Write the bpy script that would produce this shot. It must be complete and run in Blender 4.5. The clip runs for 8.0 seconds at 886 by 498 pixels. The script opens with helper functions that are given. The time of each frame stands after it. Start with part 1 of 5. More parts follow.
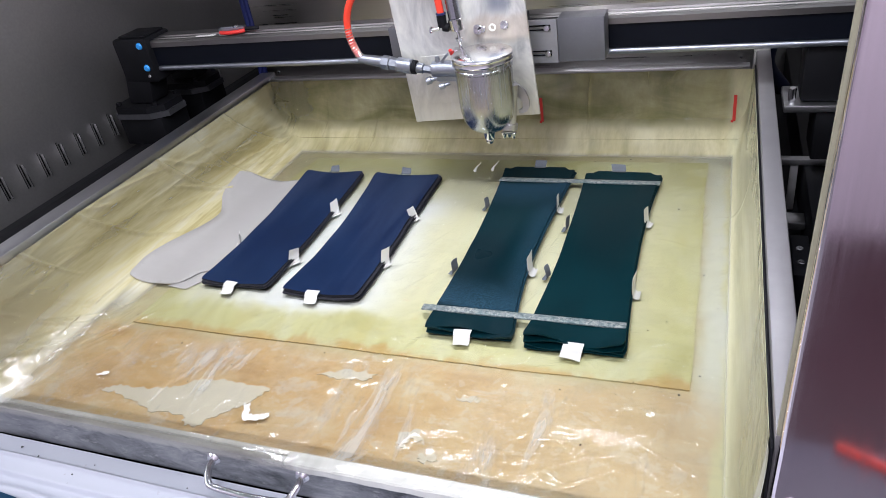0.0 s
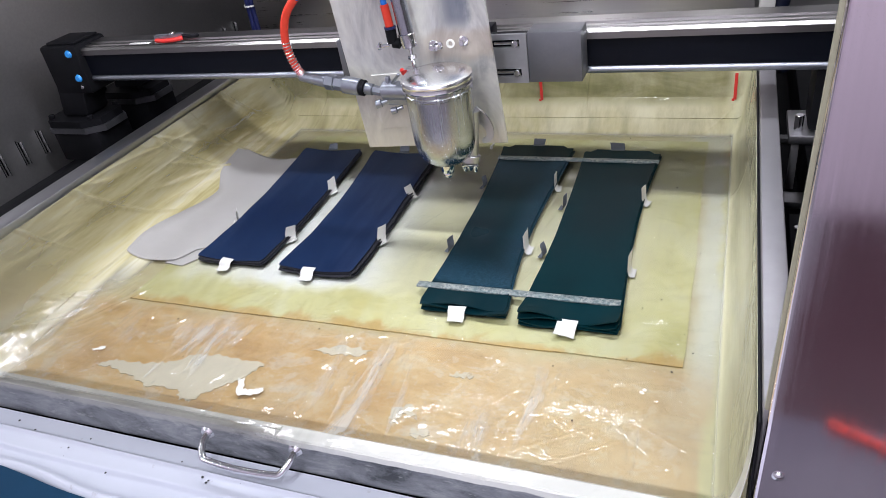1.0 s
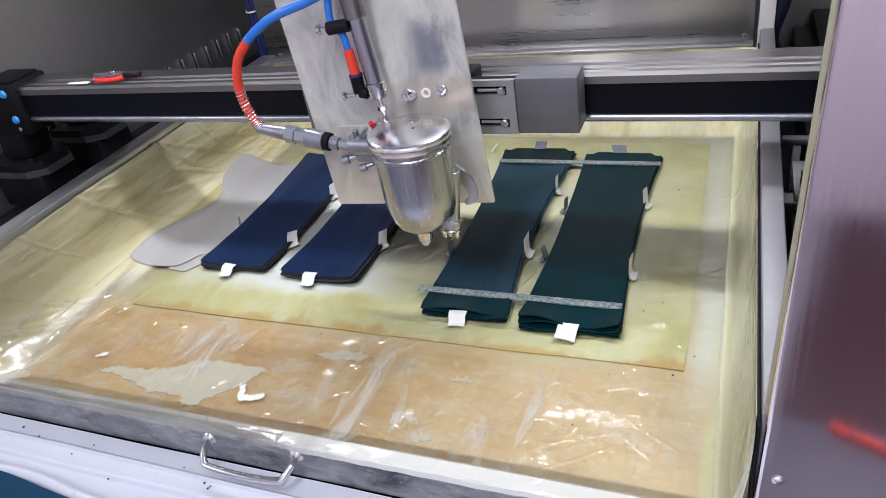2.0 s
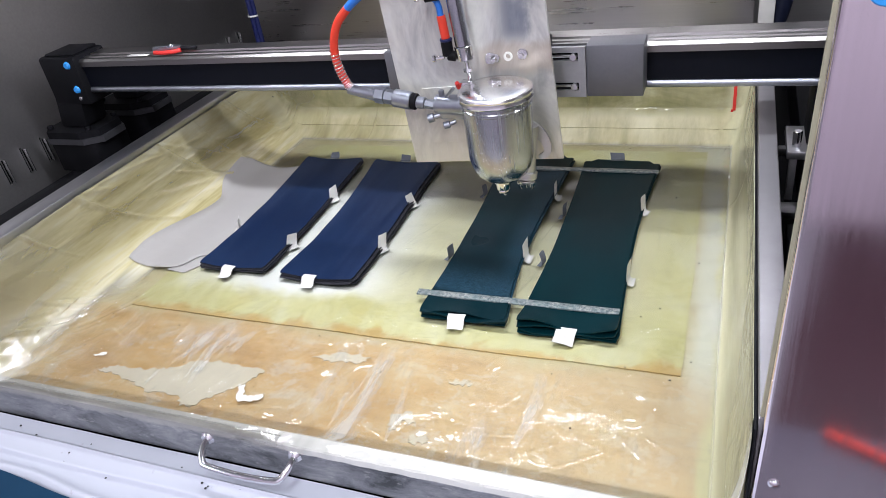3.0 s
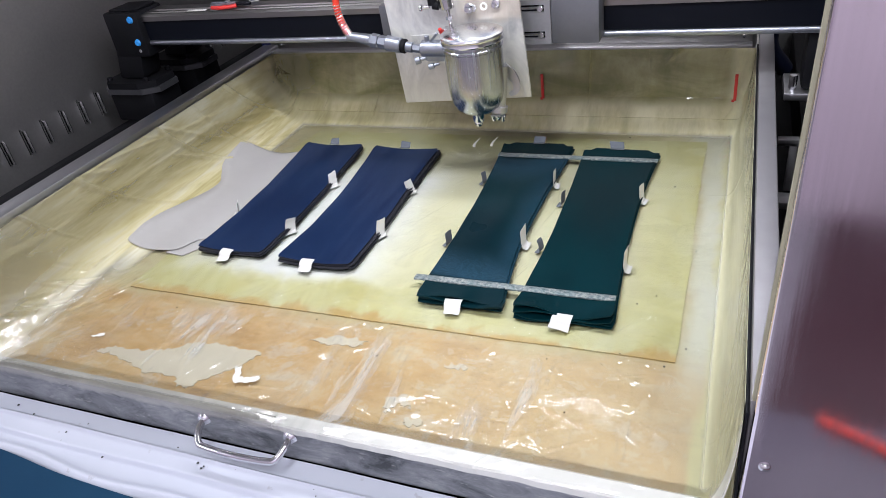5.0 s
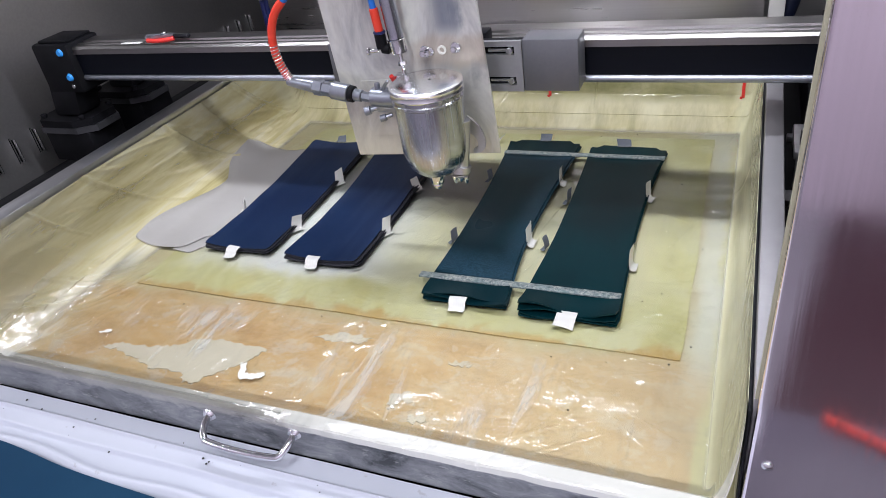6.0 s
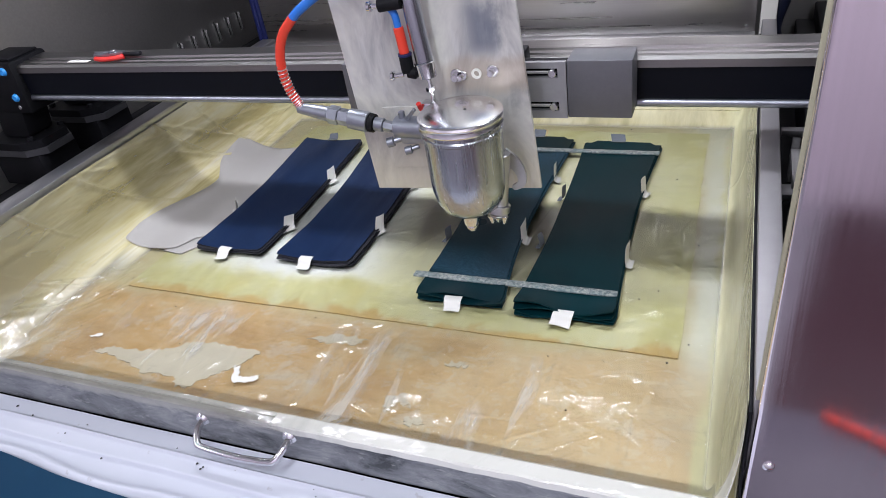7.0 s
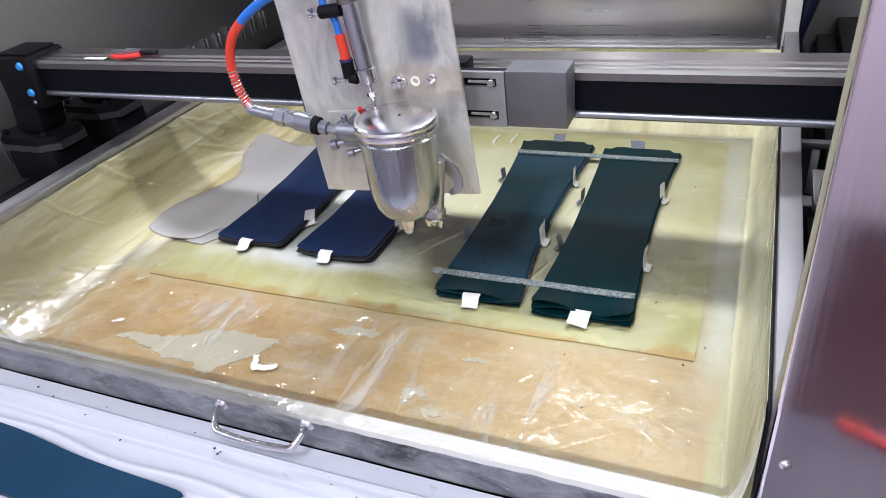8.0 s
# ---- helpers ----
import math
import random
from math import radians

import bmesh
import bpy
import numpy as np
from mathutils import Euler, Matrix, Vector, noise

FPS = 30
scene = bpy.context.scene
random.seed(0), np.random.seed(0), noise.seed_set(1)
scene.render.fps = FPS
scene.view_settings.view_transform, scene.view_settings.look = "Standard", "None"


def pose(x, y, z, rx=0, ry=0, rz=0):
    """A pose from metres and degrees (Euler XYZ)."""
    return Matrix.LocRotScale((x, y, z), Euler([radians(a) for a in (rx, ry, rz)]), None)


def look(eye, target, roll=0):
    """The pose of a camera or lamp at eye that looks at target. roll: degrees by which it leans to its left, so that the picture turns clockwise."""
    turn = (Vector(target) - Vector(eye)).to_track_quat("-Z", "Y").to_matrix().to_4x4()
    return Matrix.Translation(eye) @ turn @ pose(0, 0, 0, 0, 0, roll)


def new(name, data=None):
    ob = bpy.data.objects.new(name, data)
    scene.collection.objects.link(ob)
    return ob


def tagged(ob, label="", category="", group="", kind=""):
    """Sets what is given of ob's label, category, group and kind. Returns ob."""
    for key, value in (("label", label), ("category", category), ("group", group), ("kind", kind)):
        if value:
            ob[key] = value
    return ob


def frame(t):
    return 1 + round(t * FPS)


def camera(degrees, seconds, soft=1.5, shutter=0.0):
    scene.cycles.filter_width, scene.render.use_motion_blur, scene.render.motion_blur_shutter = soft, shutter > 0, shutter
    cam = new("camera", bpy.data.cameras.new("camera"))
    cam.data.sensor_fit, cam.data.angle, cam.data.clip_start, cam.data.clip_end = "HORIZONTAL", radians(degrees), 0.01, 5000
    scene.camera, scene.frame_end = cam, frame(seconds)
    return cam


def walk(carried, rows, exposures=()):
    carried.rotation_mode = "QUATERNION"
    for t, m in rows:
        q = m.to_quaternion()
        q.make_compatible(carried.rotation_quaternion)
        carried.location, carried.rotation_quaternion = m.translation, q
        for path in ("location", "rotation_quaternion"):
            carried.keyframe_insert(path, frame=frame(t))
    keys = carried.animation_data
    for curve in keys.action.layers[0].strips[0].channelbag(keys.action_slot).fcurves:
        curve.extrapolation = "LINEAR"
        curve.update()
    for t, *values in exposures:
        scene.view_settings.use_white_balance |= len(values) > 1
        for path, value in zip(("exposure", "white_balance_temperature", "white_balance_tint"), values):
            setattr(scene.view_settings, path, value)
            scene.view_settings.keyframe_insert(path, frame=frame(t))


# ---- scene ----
cam = camera(64.2, 8.0, 0.85)
PATH = [
    (0, (0.014, -0.715, 0.68), (-0.693, 0.836, -0.366), -9.7),
    (0.5, (0.027, -0.711, 0.681), (-0.68, 0.837, -0.37), -10.0),
    (1, (0.027, -0.713, 0.668), (-0.689, 0.808, -0.416), -9.8),
    (1.5, (0.03, -0.706, 0.669), (-0.697, 0.801, -0.426), -10.7),
    (1.7, (0.035, -0.706, 0.668), (-0.7, 0.802, -0.42), -10.8),
    (2.8, (0.033, -0.719, 0.674), (-0.684, 0.82, -0.383), -9.7),
    (3, (0.032, -0.719, 0.67), (-0.69, 0.815, -0.391), -9.5),
    (3.5, (0.033, -0.716, 0.664), (-0.683, 0.807, -0.416), -9.5),
    (4, (0.036, -0.719, 0.663), (-0.687, 0.796, -0.424), -9.4),
    (4.5, (0.039, -0.722, 0.661), (-0.685, 0.795, -0.422), -9.2),
    (4.7, (0.038, -0.723, 0.663), (-0.681, 0.799, -0.418), -9.0),
    (5.8, (0.043, -0.725, 0.657), (-0.704, 0.783, -0.422), -8.9),
    (6, (0.045, -0.722, 0.66), (-0.702, 0.785, -0.421), -9.3),
    (6.5, (0.041, -0.715, 0.654), (-0.701, 0.778, -0.45), -9.2),
    (7, (0.039, -0.71, 0.66), (-0.69, 0.795, -0.437), -9.7),
    (7.5, (0.031, -0.73, 0.662), (-0.719, 0.79, -0.399), -8.6),
    (8, (0.029, -0.735, 0.655), (-0.724, 0.774, -0.42), -8.1),
]
walk(cam, [(t, look(eye, target, roll)) for t, eye, target, roll in PATH],
     [(0.0, -0.04), (1.5, -0.02), (3.0, 0.04), (4.5, -0.06), (6.5, -0.05), (7.5, -0.02), (8.0, 0.16)])


# ---------- light ----------
world = bpy.data.worlds.new("world")
scene.world = world
world.use_nodes = True
world.node_tree.nodes["Background"].inputs[0].default_value = (0.62, 0.64, 0.72, 1)
world.node_tree.nodes["Background"].inputs[1].default_value = 0.022


def area_lamp(name, m, sx, sy, watts, colour):
    data = bpy.data.lights.new(name, "AREA")
    data.shape, data.size, data.size_y, data.energy, data.color = "RECTANGLE", sx, sy, watts, colour
    ob = new(name, data)
    ob.matrix_world = m
    return ob


# one tube along the middle of the booth's top, and unseen room ceiling lamps added as fill
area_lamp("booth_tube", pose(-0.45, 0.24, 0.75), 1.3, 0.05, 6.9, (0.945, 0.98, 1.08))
area_lamp("room_fill", pose(-0.30, -1.35, 1.85), 0.14, 1.3, 29, (0.912, 0.956, 1.022))
area_lamp("room_fill", pose(0.75, -1.35, 1.85), 0.14, 1.3, 29, (0.912, 0.956, 1.022))
area_lamp("room_fill", pose(-2.6, -1.35, 1.85), 0.14, 1.3, 28, (0.912, 0.956, 1.022))

# ---------- materials ----------


class Nodes:
    """A small helper that wires a node material."""

    def __init__(self, name):
        self.m = bpy.data.materials.new(name)
        self.m.use_nodes = True
        self.t = self.m.node_tree
        self.bsdf = self.t.nodes["Principled BSDF"]
        self.out = self.t.nodes["Material Output"]
        self.co = self.t.nodes.new("ShaderNodeTexCoord").outputs["Object"]

    def link(self, a, b):
        self.t.links.new(a, b)

    def mapped(self, scale, rz=0.0, shift=(0, 0, 0)):
        mp = self.t.nodes.new("ShaderNodeMapping")
        mp.inputs["Scale"].default_value = scale
        mp.inputs["Rotation"].default_value = (0, 0, radians(rz))
        mp.inputs["Location"].default_value = shift
        self.link(self.co, mp.inputs["Vector"])
        return mp.outputs["Vector"]

    def noise(self, scale, detail=4.0, rough=0.55, stretch=(1, 1, 1), rz=0.0, shift=(0, 0, 0), warp=0.0):
        node = self.t.nodes.new("ShaderNodeTexNoise")
        node.inputs["Scale"].default_value = scale
        node.inputs["Detail"].default_value = detail
        node.inputs["Roughness"].default_value = rough
        node.inputs["Distortion"].default_value = warp
        self.link(self.mapped(stretch, rz, shift), node.inputs["Vector"])
        return node.outputs["Fac"]

    def ramp(self, fac, stops):
        node = self.t.nodes.new("ShaderNodeValToRGB")
        el = node.color_ramp.elements
        while len(el) < len(stops):
            el.new(0.5)
        for e, (p, c) in zip(el, stops):
            e.position, e.color = p, (*c, 1) if not isinstance(c, (int, float)) else (c, c, c, 1)
        self.link(fac, node.inputs["Fac"])
        return node.outputs["Color"]

    def mix(self, fac, a, b, blend="MIX"):
        node = self.t.nodes.new("ShaderNodeMix")
        node.data_type, node.blend_type = "RGBA", blend
        for value, key in ((fac, 0), (a, 6), (b, 7)):
            if isinstance(value, (int, float)):
                node.inputs[key].default_value = value if key == 0 else (value, value, value, 1)
            elif isinstance(value, tuple):
                node.inputs[key].default_value = (*value, 1)
            else:
                self.link(value, node.inputs[key])
        return node.outputs[2]

    def math(self, op, a, b=0.0, clamp=False):
        node = self.t.nodes.new("ShaderNodeMath")
        node.operation, node.use_clamp = op, clamp
        for value, key in ((a, 0), (b, 1)):
            if isinstance(value, (int, float)):
                node.inputs[key].default_value = value
            else:
                self.link(value, node.inputs[key])
        return node.outputs[0]

    def axis(self, which):
        node = self.t.nodes.new("ShaderNodeSeparateXYZ")
        self.link(self.co, node.inputs[0])
        return node.outputs["XYZ".index(which)]

    def step(self, value, lo, hi):
        node = self.t.nodes.new("ShaderNodeMapRange")
        node.interpolation_type = "SMOOTHSTEP"
        node.inputs["From Min"].default_value, node.inputs["From Max"].default_value = lo, hi
        self.link(value, node.inputs["Value"])
        return node.outputs["Result"]

    def bump(self, height, strength, distance=0.002, target=None):
        node = self.t.nodes.new("ShaderNodeBump")
        node.inputs["Strength"].default_value, node.inputs["Distance"].default_value = strength, distance
        self.link(height, node.inputs["Height"])
        if target is None:
            self.link(node.outputs["Normal"], self.bsdf.inputs["Normal"])
        return node.outputs["Normal"]

    def set(self, colour=None, rough=None, metal=None, **more):
        for key, value in (("Base Color", colour), ("Roughness", rough), ("Metallic", metal), *more.items()):
            if value is None:
                continue
            if isinstance(value, (int, float)):
                self.bsdf.inputs[key].default_value = value
            elif isinstance(value, tuple):
                self.bsdf.inputs[key].default_value = (*value, 1)
            else:
                self.link(value, self.bsdf.inputs[key])
        return self.m


def plain(name, colour, rough, metal=0.0, vary=0.12, scale=60.0, bump=0.0, stretch=(1, 1, 1)):
    """One colour with grain at two scales."""
    k = Nodes(name)
    f = k.noise(scale, 5, 0.6, stretch)
    g = k.noise(scale * 0.12, 3, 0.5, stretch, shift=(3, 1, 2))
    lo = tuple(c * (1 - vary) for c in colour)
    hi = tuple(min(1, c * (1 + vary)) for c in colour)
    c1 = k.mix(f, lo, hi)
    c2 = k.mix(k.step(g, 0.35, 0.7), c1, lo)
    r = k.math("ADD", k.math("MULTIPLY", g, 0.16), rough - 0.08)
    if bump:
        k.bump(f, bump, 0.001)
    return k.set(c2, r, metal)


def brushed(name, colour, rough, axis, scale=240.0, stain=0.25, relief=0.12):
    """Stainless sheet brushed along one axis, with smears."""
    k = Nodes(name)
    s = [scale, scale, scale]
    s["xyz".index(axis)] = 1.2
    line = k.noise(1.0, 3, 0.6, tuple(s))
    smear = k.noise(6.0, 4, 0.6, (1, 1, 1), shift=(1, 4, 2))
    c = k.mix(k.math("MULTIPLY", smear, stain), colour, tuple(v * 0.45 for v in colour))
    c = k.mix(k.math("MULTIPLY", line, 0.35), c, tuple(v * 0.6 for v in colour))
    r = k.math("ADD", k.math("MULTIPLY", line, 0.18), k.math("ADD", k.math("MULTIPLY", smear, 0.14), rough - 0.14))
    k.bump(line, relief, 0.0006)
    return k.set(c, r, 1.0)


def upright_sheet():
    """Stainless sheet brushed sideways: reflections stretch upright."""
    m = brushed("upright_sheet", (0.54, 0.51, 0.50), 0.28, "x", 200, 0.15, 0.01)
    tree = m.node_tree
    t = tree.nodes.new("ShaderNodeTangent")
    t.direction_type, t.axis = "RADIAL", "Z"
    b = tree.nodes["Principled BSDF"]
    tree.links.new(t.outputs[0], b.inputs["Tangent"])
    b.inputs["Anisotropic"].default_value, b.inputs["Anisotropic Rotation"].default_value = 0.9, 0.25
    return m


STEEL = brushed("brushed_steel", (0.60, 0.60, 0.62), 0.32, "y")
STEEL_X = brushed("brushed_steel_wide", (0.56, 0.56, 0.58), 0.34, "x")
RIMSTEEL = plain("dull_rim_steel", (0.36, 0.345, 0.36), 0.5, 0.5, 0.15, 30)
BOOTH = brushed("booth_sheet_steel", (0.49, 0.475, 0.47), 0.5, "x", 160)
PANEL = brushed("polished_cabinet_sheet", (0.95, 0.86, 0.93), 0.10, "z", 320, 0.06, 0.025)
ALU = brushed("extruded_aluminium", (0.34, 0.33, 0.325), 0.3, "x", 300)
CHROME = plain("polished_chrome", (0.78, 0.78, 0.80), 0.13, 1.0, 0.05, 30)
SATIN = plain("dusty_satin_metal", (0.36, 0.38, 0.43), 0.34, 0.9, 0.2, 90)
LIDSTEEL = plain("satin_lid_steel", (0.82, 0.82, 0.83), 0.22, 1.0, 0.06, 60)
CUP = brushed("polished_cup_steel", (0.54, 0.56, 0.61), 0.23, "z", 260, 0.2)
GREYPAINT = plain("grey_anodised_block", (0.135, 0.135, 0.15), 0.42, 0.35, 0.1, 200)
BLACK = plain("black_plastic", (0.008, 0.008, 0.010), 0.55, 0, 0.3, 80)
BLACKGLOSS = plain("black_belt_cover", (0.004, 0.005, 0.009), 0.42, 0, 0.3, 40, 0, (0.1, 1, 1))
DARKIRON = plain("dark_machine_paint", (0.012, 0.012, 0.015), 0.5, 0.2, 0.25, 40)
for dull in (BLACK, BLACKGLOSS, DARKIRON):
    dull.node_tree.nodes["Principled BSDF"].inputs["Specular IOR Level"].default_value = 0.12
FLANGE = plain("worn_grey_flange", (0.10, 0.10, 0.11), 0.38, 0.6, 0.25, 60)
REDHOSE = plain("red_hose_rubber", (0.72, 0.05, 0.025), 0.38, 0, 0.08, 50)
BLUEHOSE = plain("blue_hose_plastic", (0.02, 0.16, 0.60), 0.3, 0, 0.08, 50)
NAVY = plain("navy_cable_jacket", (0.01, 0.015, 0.09), 0.4, 0, 0.2, 50)
CABLEJACKET = plain("blue_black_cable_jacket", (0.008, 0.011, 0.03), 0.4, 0, 0.2, 50)
BLUEPLUG = plain("blue_plug_plastic", (0.03, 0.30, 0.78), 0.4, 0, 0.1, 50)
REDTAPE = plain("red_tape", (0.65, 0.03, 0.025), 0.5, 0, 0.15, 60)
WHITETAPE = plain("white_paper_tape", (0.74, 0.73, 0.70), 0.75, 0, 0.05, 90, 0.1)
GREYTAB = plain("oversprayed_tape", (0.17, 0.19, 0.22), 0.7, 0, 0.2, 60, 0.1)
PAPER = plain("grey_paper", (0.43, 0.41, 0.395), 0.85, 0, 0.05, 40, 0.08)
LIPPAINT = plain("lacquered_lip", (0.60, 0.58, 0.53), 0.4, 0.1, 0.25, 40)
SEAL = plain("cream_rubber_seal", (0.72, 0.68, 0.50), 0.6, 0, 0.12, 40)
# the cream seal again, darkened in colour for the shade it stands in
STRIPSEAL = plain("shaded_rubber_seal", (0.42, 0.40, 0.29), 0.7, 0, 0.15, 40)
WALLPAINT = plain("room_wall_paint", (0.80, 0.71, 0.80), 0.8, 0, 0.06, 3)
CEILPAINT = plain("room_ceiling_paint", (0.7, 0.7, 0.72), 0.85, 0, 0.04, 3)
LEDGEPAINT = plain("grey_ledge_paint", (0.055, 0.048, 0.068), 0.5, 0, 0.15, 8)
FLOORPAINT = plain("room_floor_paint", (0.26, 0.25, 0.28), 0.5, 0, 0.25, 4)
MATRUBBER = plain("maroon_rubber_mat", (0.045, 0.013, 0.020), 0.55, 0, 0.25, 6)


def leather(name, colour, edge, bloom=0.0, gloss=0.40, haze=0.0):
    """Smooth dyed leather with fine pores; bloom: fresh pale spray, thick beside the clamping strips, and sheen painted
    at the right edge; haze: painted sheen.
    """
    k = Nodes(name)
    pore = k.noise(900, 2, 0.5)
    cloud = k.noise(7, 3, 0.5, (1, 0.6, 1))
    speck = k.noise(420, 3, 0.65, shift=(5, 5, 0))
    c = k.mix(k.step(cloud, 0.3, 0.75), colour, edge)
    c = k.mix(k.math("MULTIPLY", k.step(speck, 0.62, 0.75), 0.18), c, tuple(min(1, v * 2.2 + 0.01) for v in edge))
    r = k.math("ADD", k.math("MULTIPLY", cloud, 0.16), gloss - 0.08)
    # soft lengthwise bands of sheen, painted as a paler colour
    sheen = k.step(k.noise(13, 3, 0.5, (1, 0.12, 1), shift=(8, 1, 0), warp=0.3), 0.42, 0.66)
    c = k.mix(k.math("MULTIPLY", k.math("MULTIPLY", sheen, k.math("ADD", k.math("MULTIPLY", k.step(speck, 0.45, 0.6), 0.5), 0.5)), haze), c, tuple(v * 1.2 + 0.022 for v in edge))
    if bloom:
        y = k.math("ADD", k.axis("Y"), k.math("MULTIPLY", k.math("SUBTRACT", cloud, 0.5), 0.05))
        near = k.math("MULTIPLY", k.step(y, 0.105, 0.118), k.math("SUBTRACT", 1.0, k.step(y, 0.120, 0.20)))
        far = k.math("MULTIPLY", k.step(y, 0.42, 0.51), k.math("SUBTRACT", 1.0, k.step(y, 0.522, 0.532)))
        grainy = k.math("ADD", k.math("MULTIPLY", k.step(speck, 0.42, 0.62), 0.7), 0.3)
        x = k.math("ADD", k.axis("X"), k.math("MULTIPLY", k.math("SUBTRACT", cloud, 0.5), 0.04))
        # sheen along the right edge, painted in with the fresh spray
        side = k.math("MULTIPLY", k.math("MULTIPLY", k.step(x, -0.315, -0.272), k.math("SUBTRACT", 1.0, k.step(y, 0.44, 0.53))), k.math("MULTIPLY", k.step(y, 0.105, 0.118), 0.55))
        amount = k.math("MULTIPLY", k.math("MULTIPLY", k.math("MAXIMUM", side, k.math("MAXIMUM", near, far)), grainy), bloom)
        c = k.mix(amount, c, (0.030, 0.080, 0.130))
    k.bump(k.math("ADD", k.math("MULTIPLY", pore, 0.6), k.math("MULTIPLY", cloud, 0.5)), 0.16, 0.0010)
    return k.set(c, r, 0.0, **{"Specular IOR Level": 0.09})


LEATHER_BLUE = leather("navy_leather", (0.008, 0.018, 0.055), (0.012, 0.028, 0.076), 0.0, 0.34, 0.75)
LEATHER_GREEN = leather("dark_green_leather", (0.0005, 0.015, 0.020), (0.001, 0.025, 0.032), 0.0, 0.42)
LEATHER_WET = leather("freshly_sprayed_green_leather", (0.001, 0.011, 0.017), (0.002, 0.022, 0.029), 0.8, 0.30, 0.25)
LEATHER_EDGE = plain("dark_leather_flesh", (0.012, 0.012, 0.02), 0.8, 0, 0.2, 200, 0.2)
LEATHER_SCRAP = leather("slate_blue_leather", (0.010, 0.040, 0.085), (0.014, 0.050, 0.098))


def bed_material():
    """Plywood under layers of old lacquer: tan in front, cream at the side and back."""
    k = Nodes("lacquered_board")
    big = k.noise(5.0, 5, 0.62, (1, 0.45, 1), warp=0.6)
    mid = k.noise(24, 5, 0.6, (0.5, 1, 1), shift=(2, 0, 0))
    fine = k.noise(160, 4, 0.6)
    tan = k.ramp(mid, [(0.28, (0.56, 0.35, 0.15)), (0.46, (0.68, 0.47, 0.23)), (0.58, (0.71, 0.53, 0.30)), (0.74, (0.76, 0.66, 0.48))])
    tan = k.mix(k.math("MULTIPLY", k.step(big, 0.45, 0.65), 0.28), tan, (0.70, 0.60, 0.46))
    tan = k.mix(k.math("MULTIPLY", k.step(fine, 0.64, 0.72), 0.5), tan, (0.40, 0.16, 0.08))
    scuff = k.noise(15, 9, 0.74, (0.8, 1, 1), shift=(6, 1, 0), warp=0.3)
    tan = k.mix(k.math("MULTIPLY", k.step(scuff, 0.54, 0.61), 0.5), tan, (0.74, 0.69, 0.61))
    grime = k.noise(11, 8, 0.72, shift=(2, 8, 0))
    tan = k.mix(k.math("MULTIPLY", k.step(grime, 0.54, 0.66), 0.22), tan, (0.42, 0.26, 0.15))
    blot = k.noise(52, 3, 0.6, shift=(4, 4, 0), warp=0.4)
    tan = k.mix(k.math("MULTIPLY", k.math("MULTIPLY", k.step(blot, 0.57, 0.61), k.step(k.axis("X"), -0.7, -0.25)), 0.45), tan, (0.73, 0.66, 0.54))
    burn = k.noise(34, 4, 0.68, (1, 0.6, 1), shift=(7, 5, 0))
    tan = k.mix(k.math("MULTIPLY", k.step(burn, 0.56, 0.62), 0.16), tan, (0.40, 0.22, 0.10))
    freck = k.noise(330, 2, 0.5, shift=(9, 0, 0))
    tan = k.mix(k.math("MULTIPLY", k.math("MULTIPLY", k.step(freck, 0.66, 0.72), k.step(grime, 0.42, 0.6)), 0.8), tan, (0.16, 0.07, 0.05))
    tan = k.mix(k.math("MULTIPLY", k.step(k.axis("X"), -0.55, -0.05), 0.42), tan, (0.76, 0.67, 0.47))
    cream = k.mix(k.step(big, 0.35, 0.7), (0.80, 0.79, 0.70), (0.76, 0.74, 0.58))
    yel = k.mix(k.step(mid, 0.4, 0.65), (0.68, 0.62, 0.40), (0.64, 0.54, 0.32))
    wob = k.math("MULTIPLY", k.math("SUBTRACT", big, 0.5), 0.10)
    y = k.math("ADD", k.axis("Y"), wob)
    x = k.math("ADD", k.axis("X"), wob)
    c = k.mix(k.step(y, -0.03, 0.02), tan, yel)
    c = k.mix(k.step(x, -0.01, 0.02), c, k.mix(k.step(y, -0.12, 0.05), tan, cream))
    c = k.mix(k.step(x, 0.030, 0.045), c, (0.76, 0.72, 0.46))
    back = k.mix(k.step(big, 0.4, 0.62), (0.66, 0.59, 0.34), (0.76, 0.70, 0.48))
    c = k.mix(k.step(y, 0.62, 0.68), c, k.mix(k.step(x, -0.06, 0.0), back, cream))
    c = k.mix(k.math("MULTIPLY", k.math("SUBTRACT", 1.0, k.step(x, -1.08, -0.92)), 0.8), c, yel)
    k.bump(k.math("ADD", mid, k.math("MULTIPLY", fine, 0.4)), 0.25, 0.0015)
    return k.set(c, 0.55, 0.0)


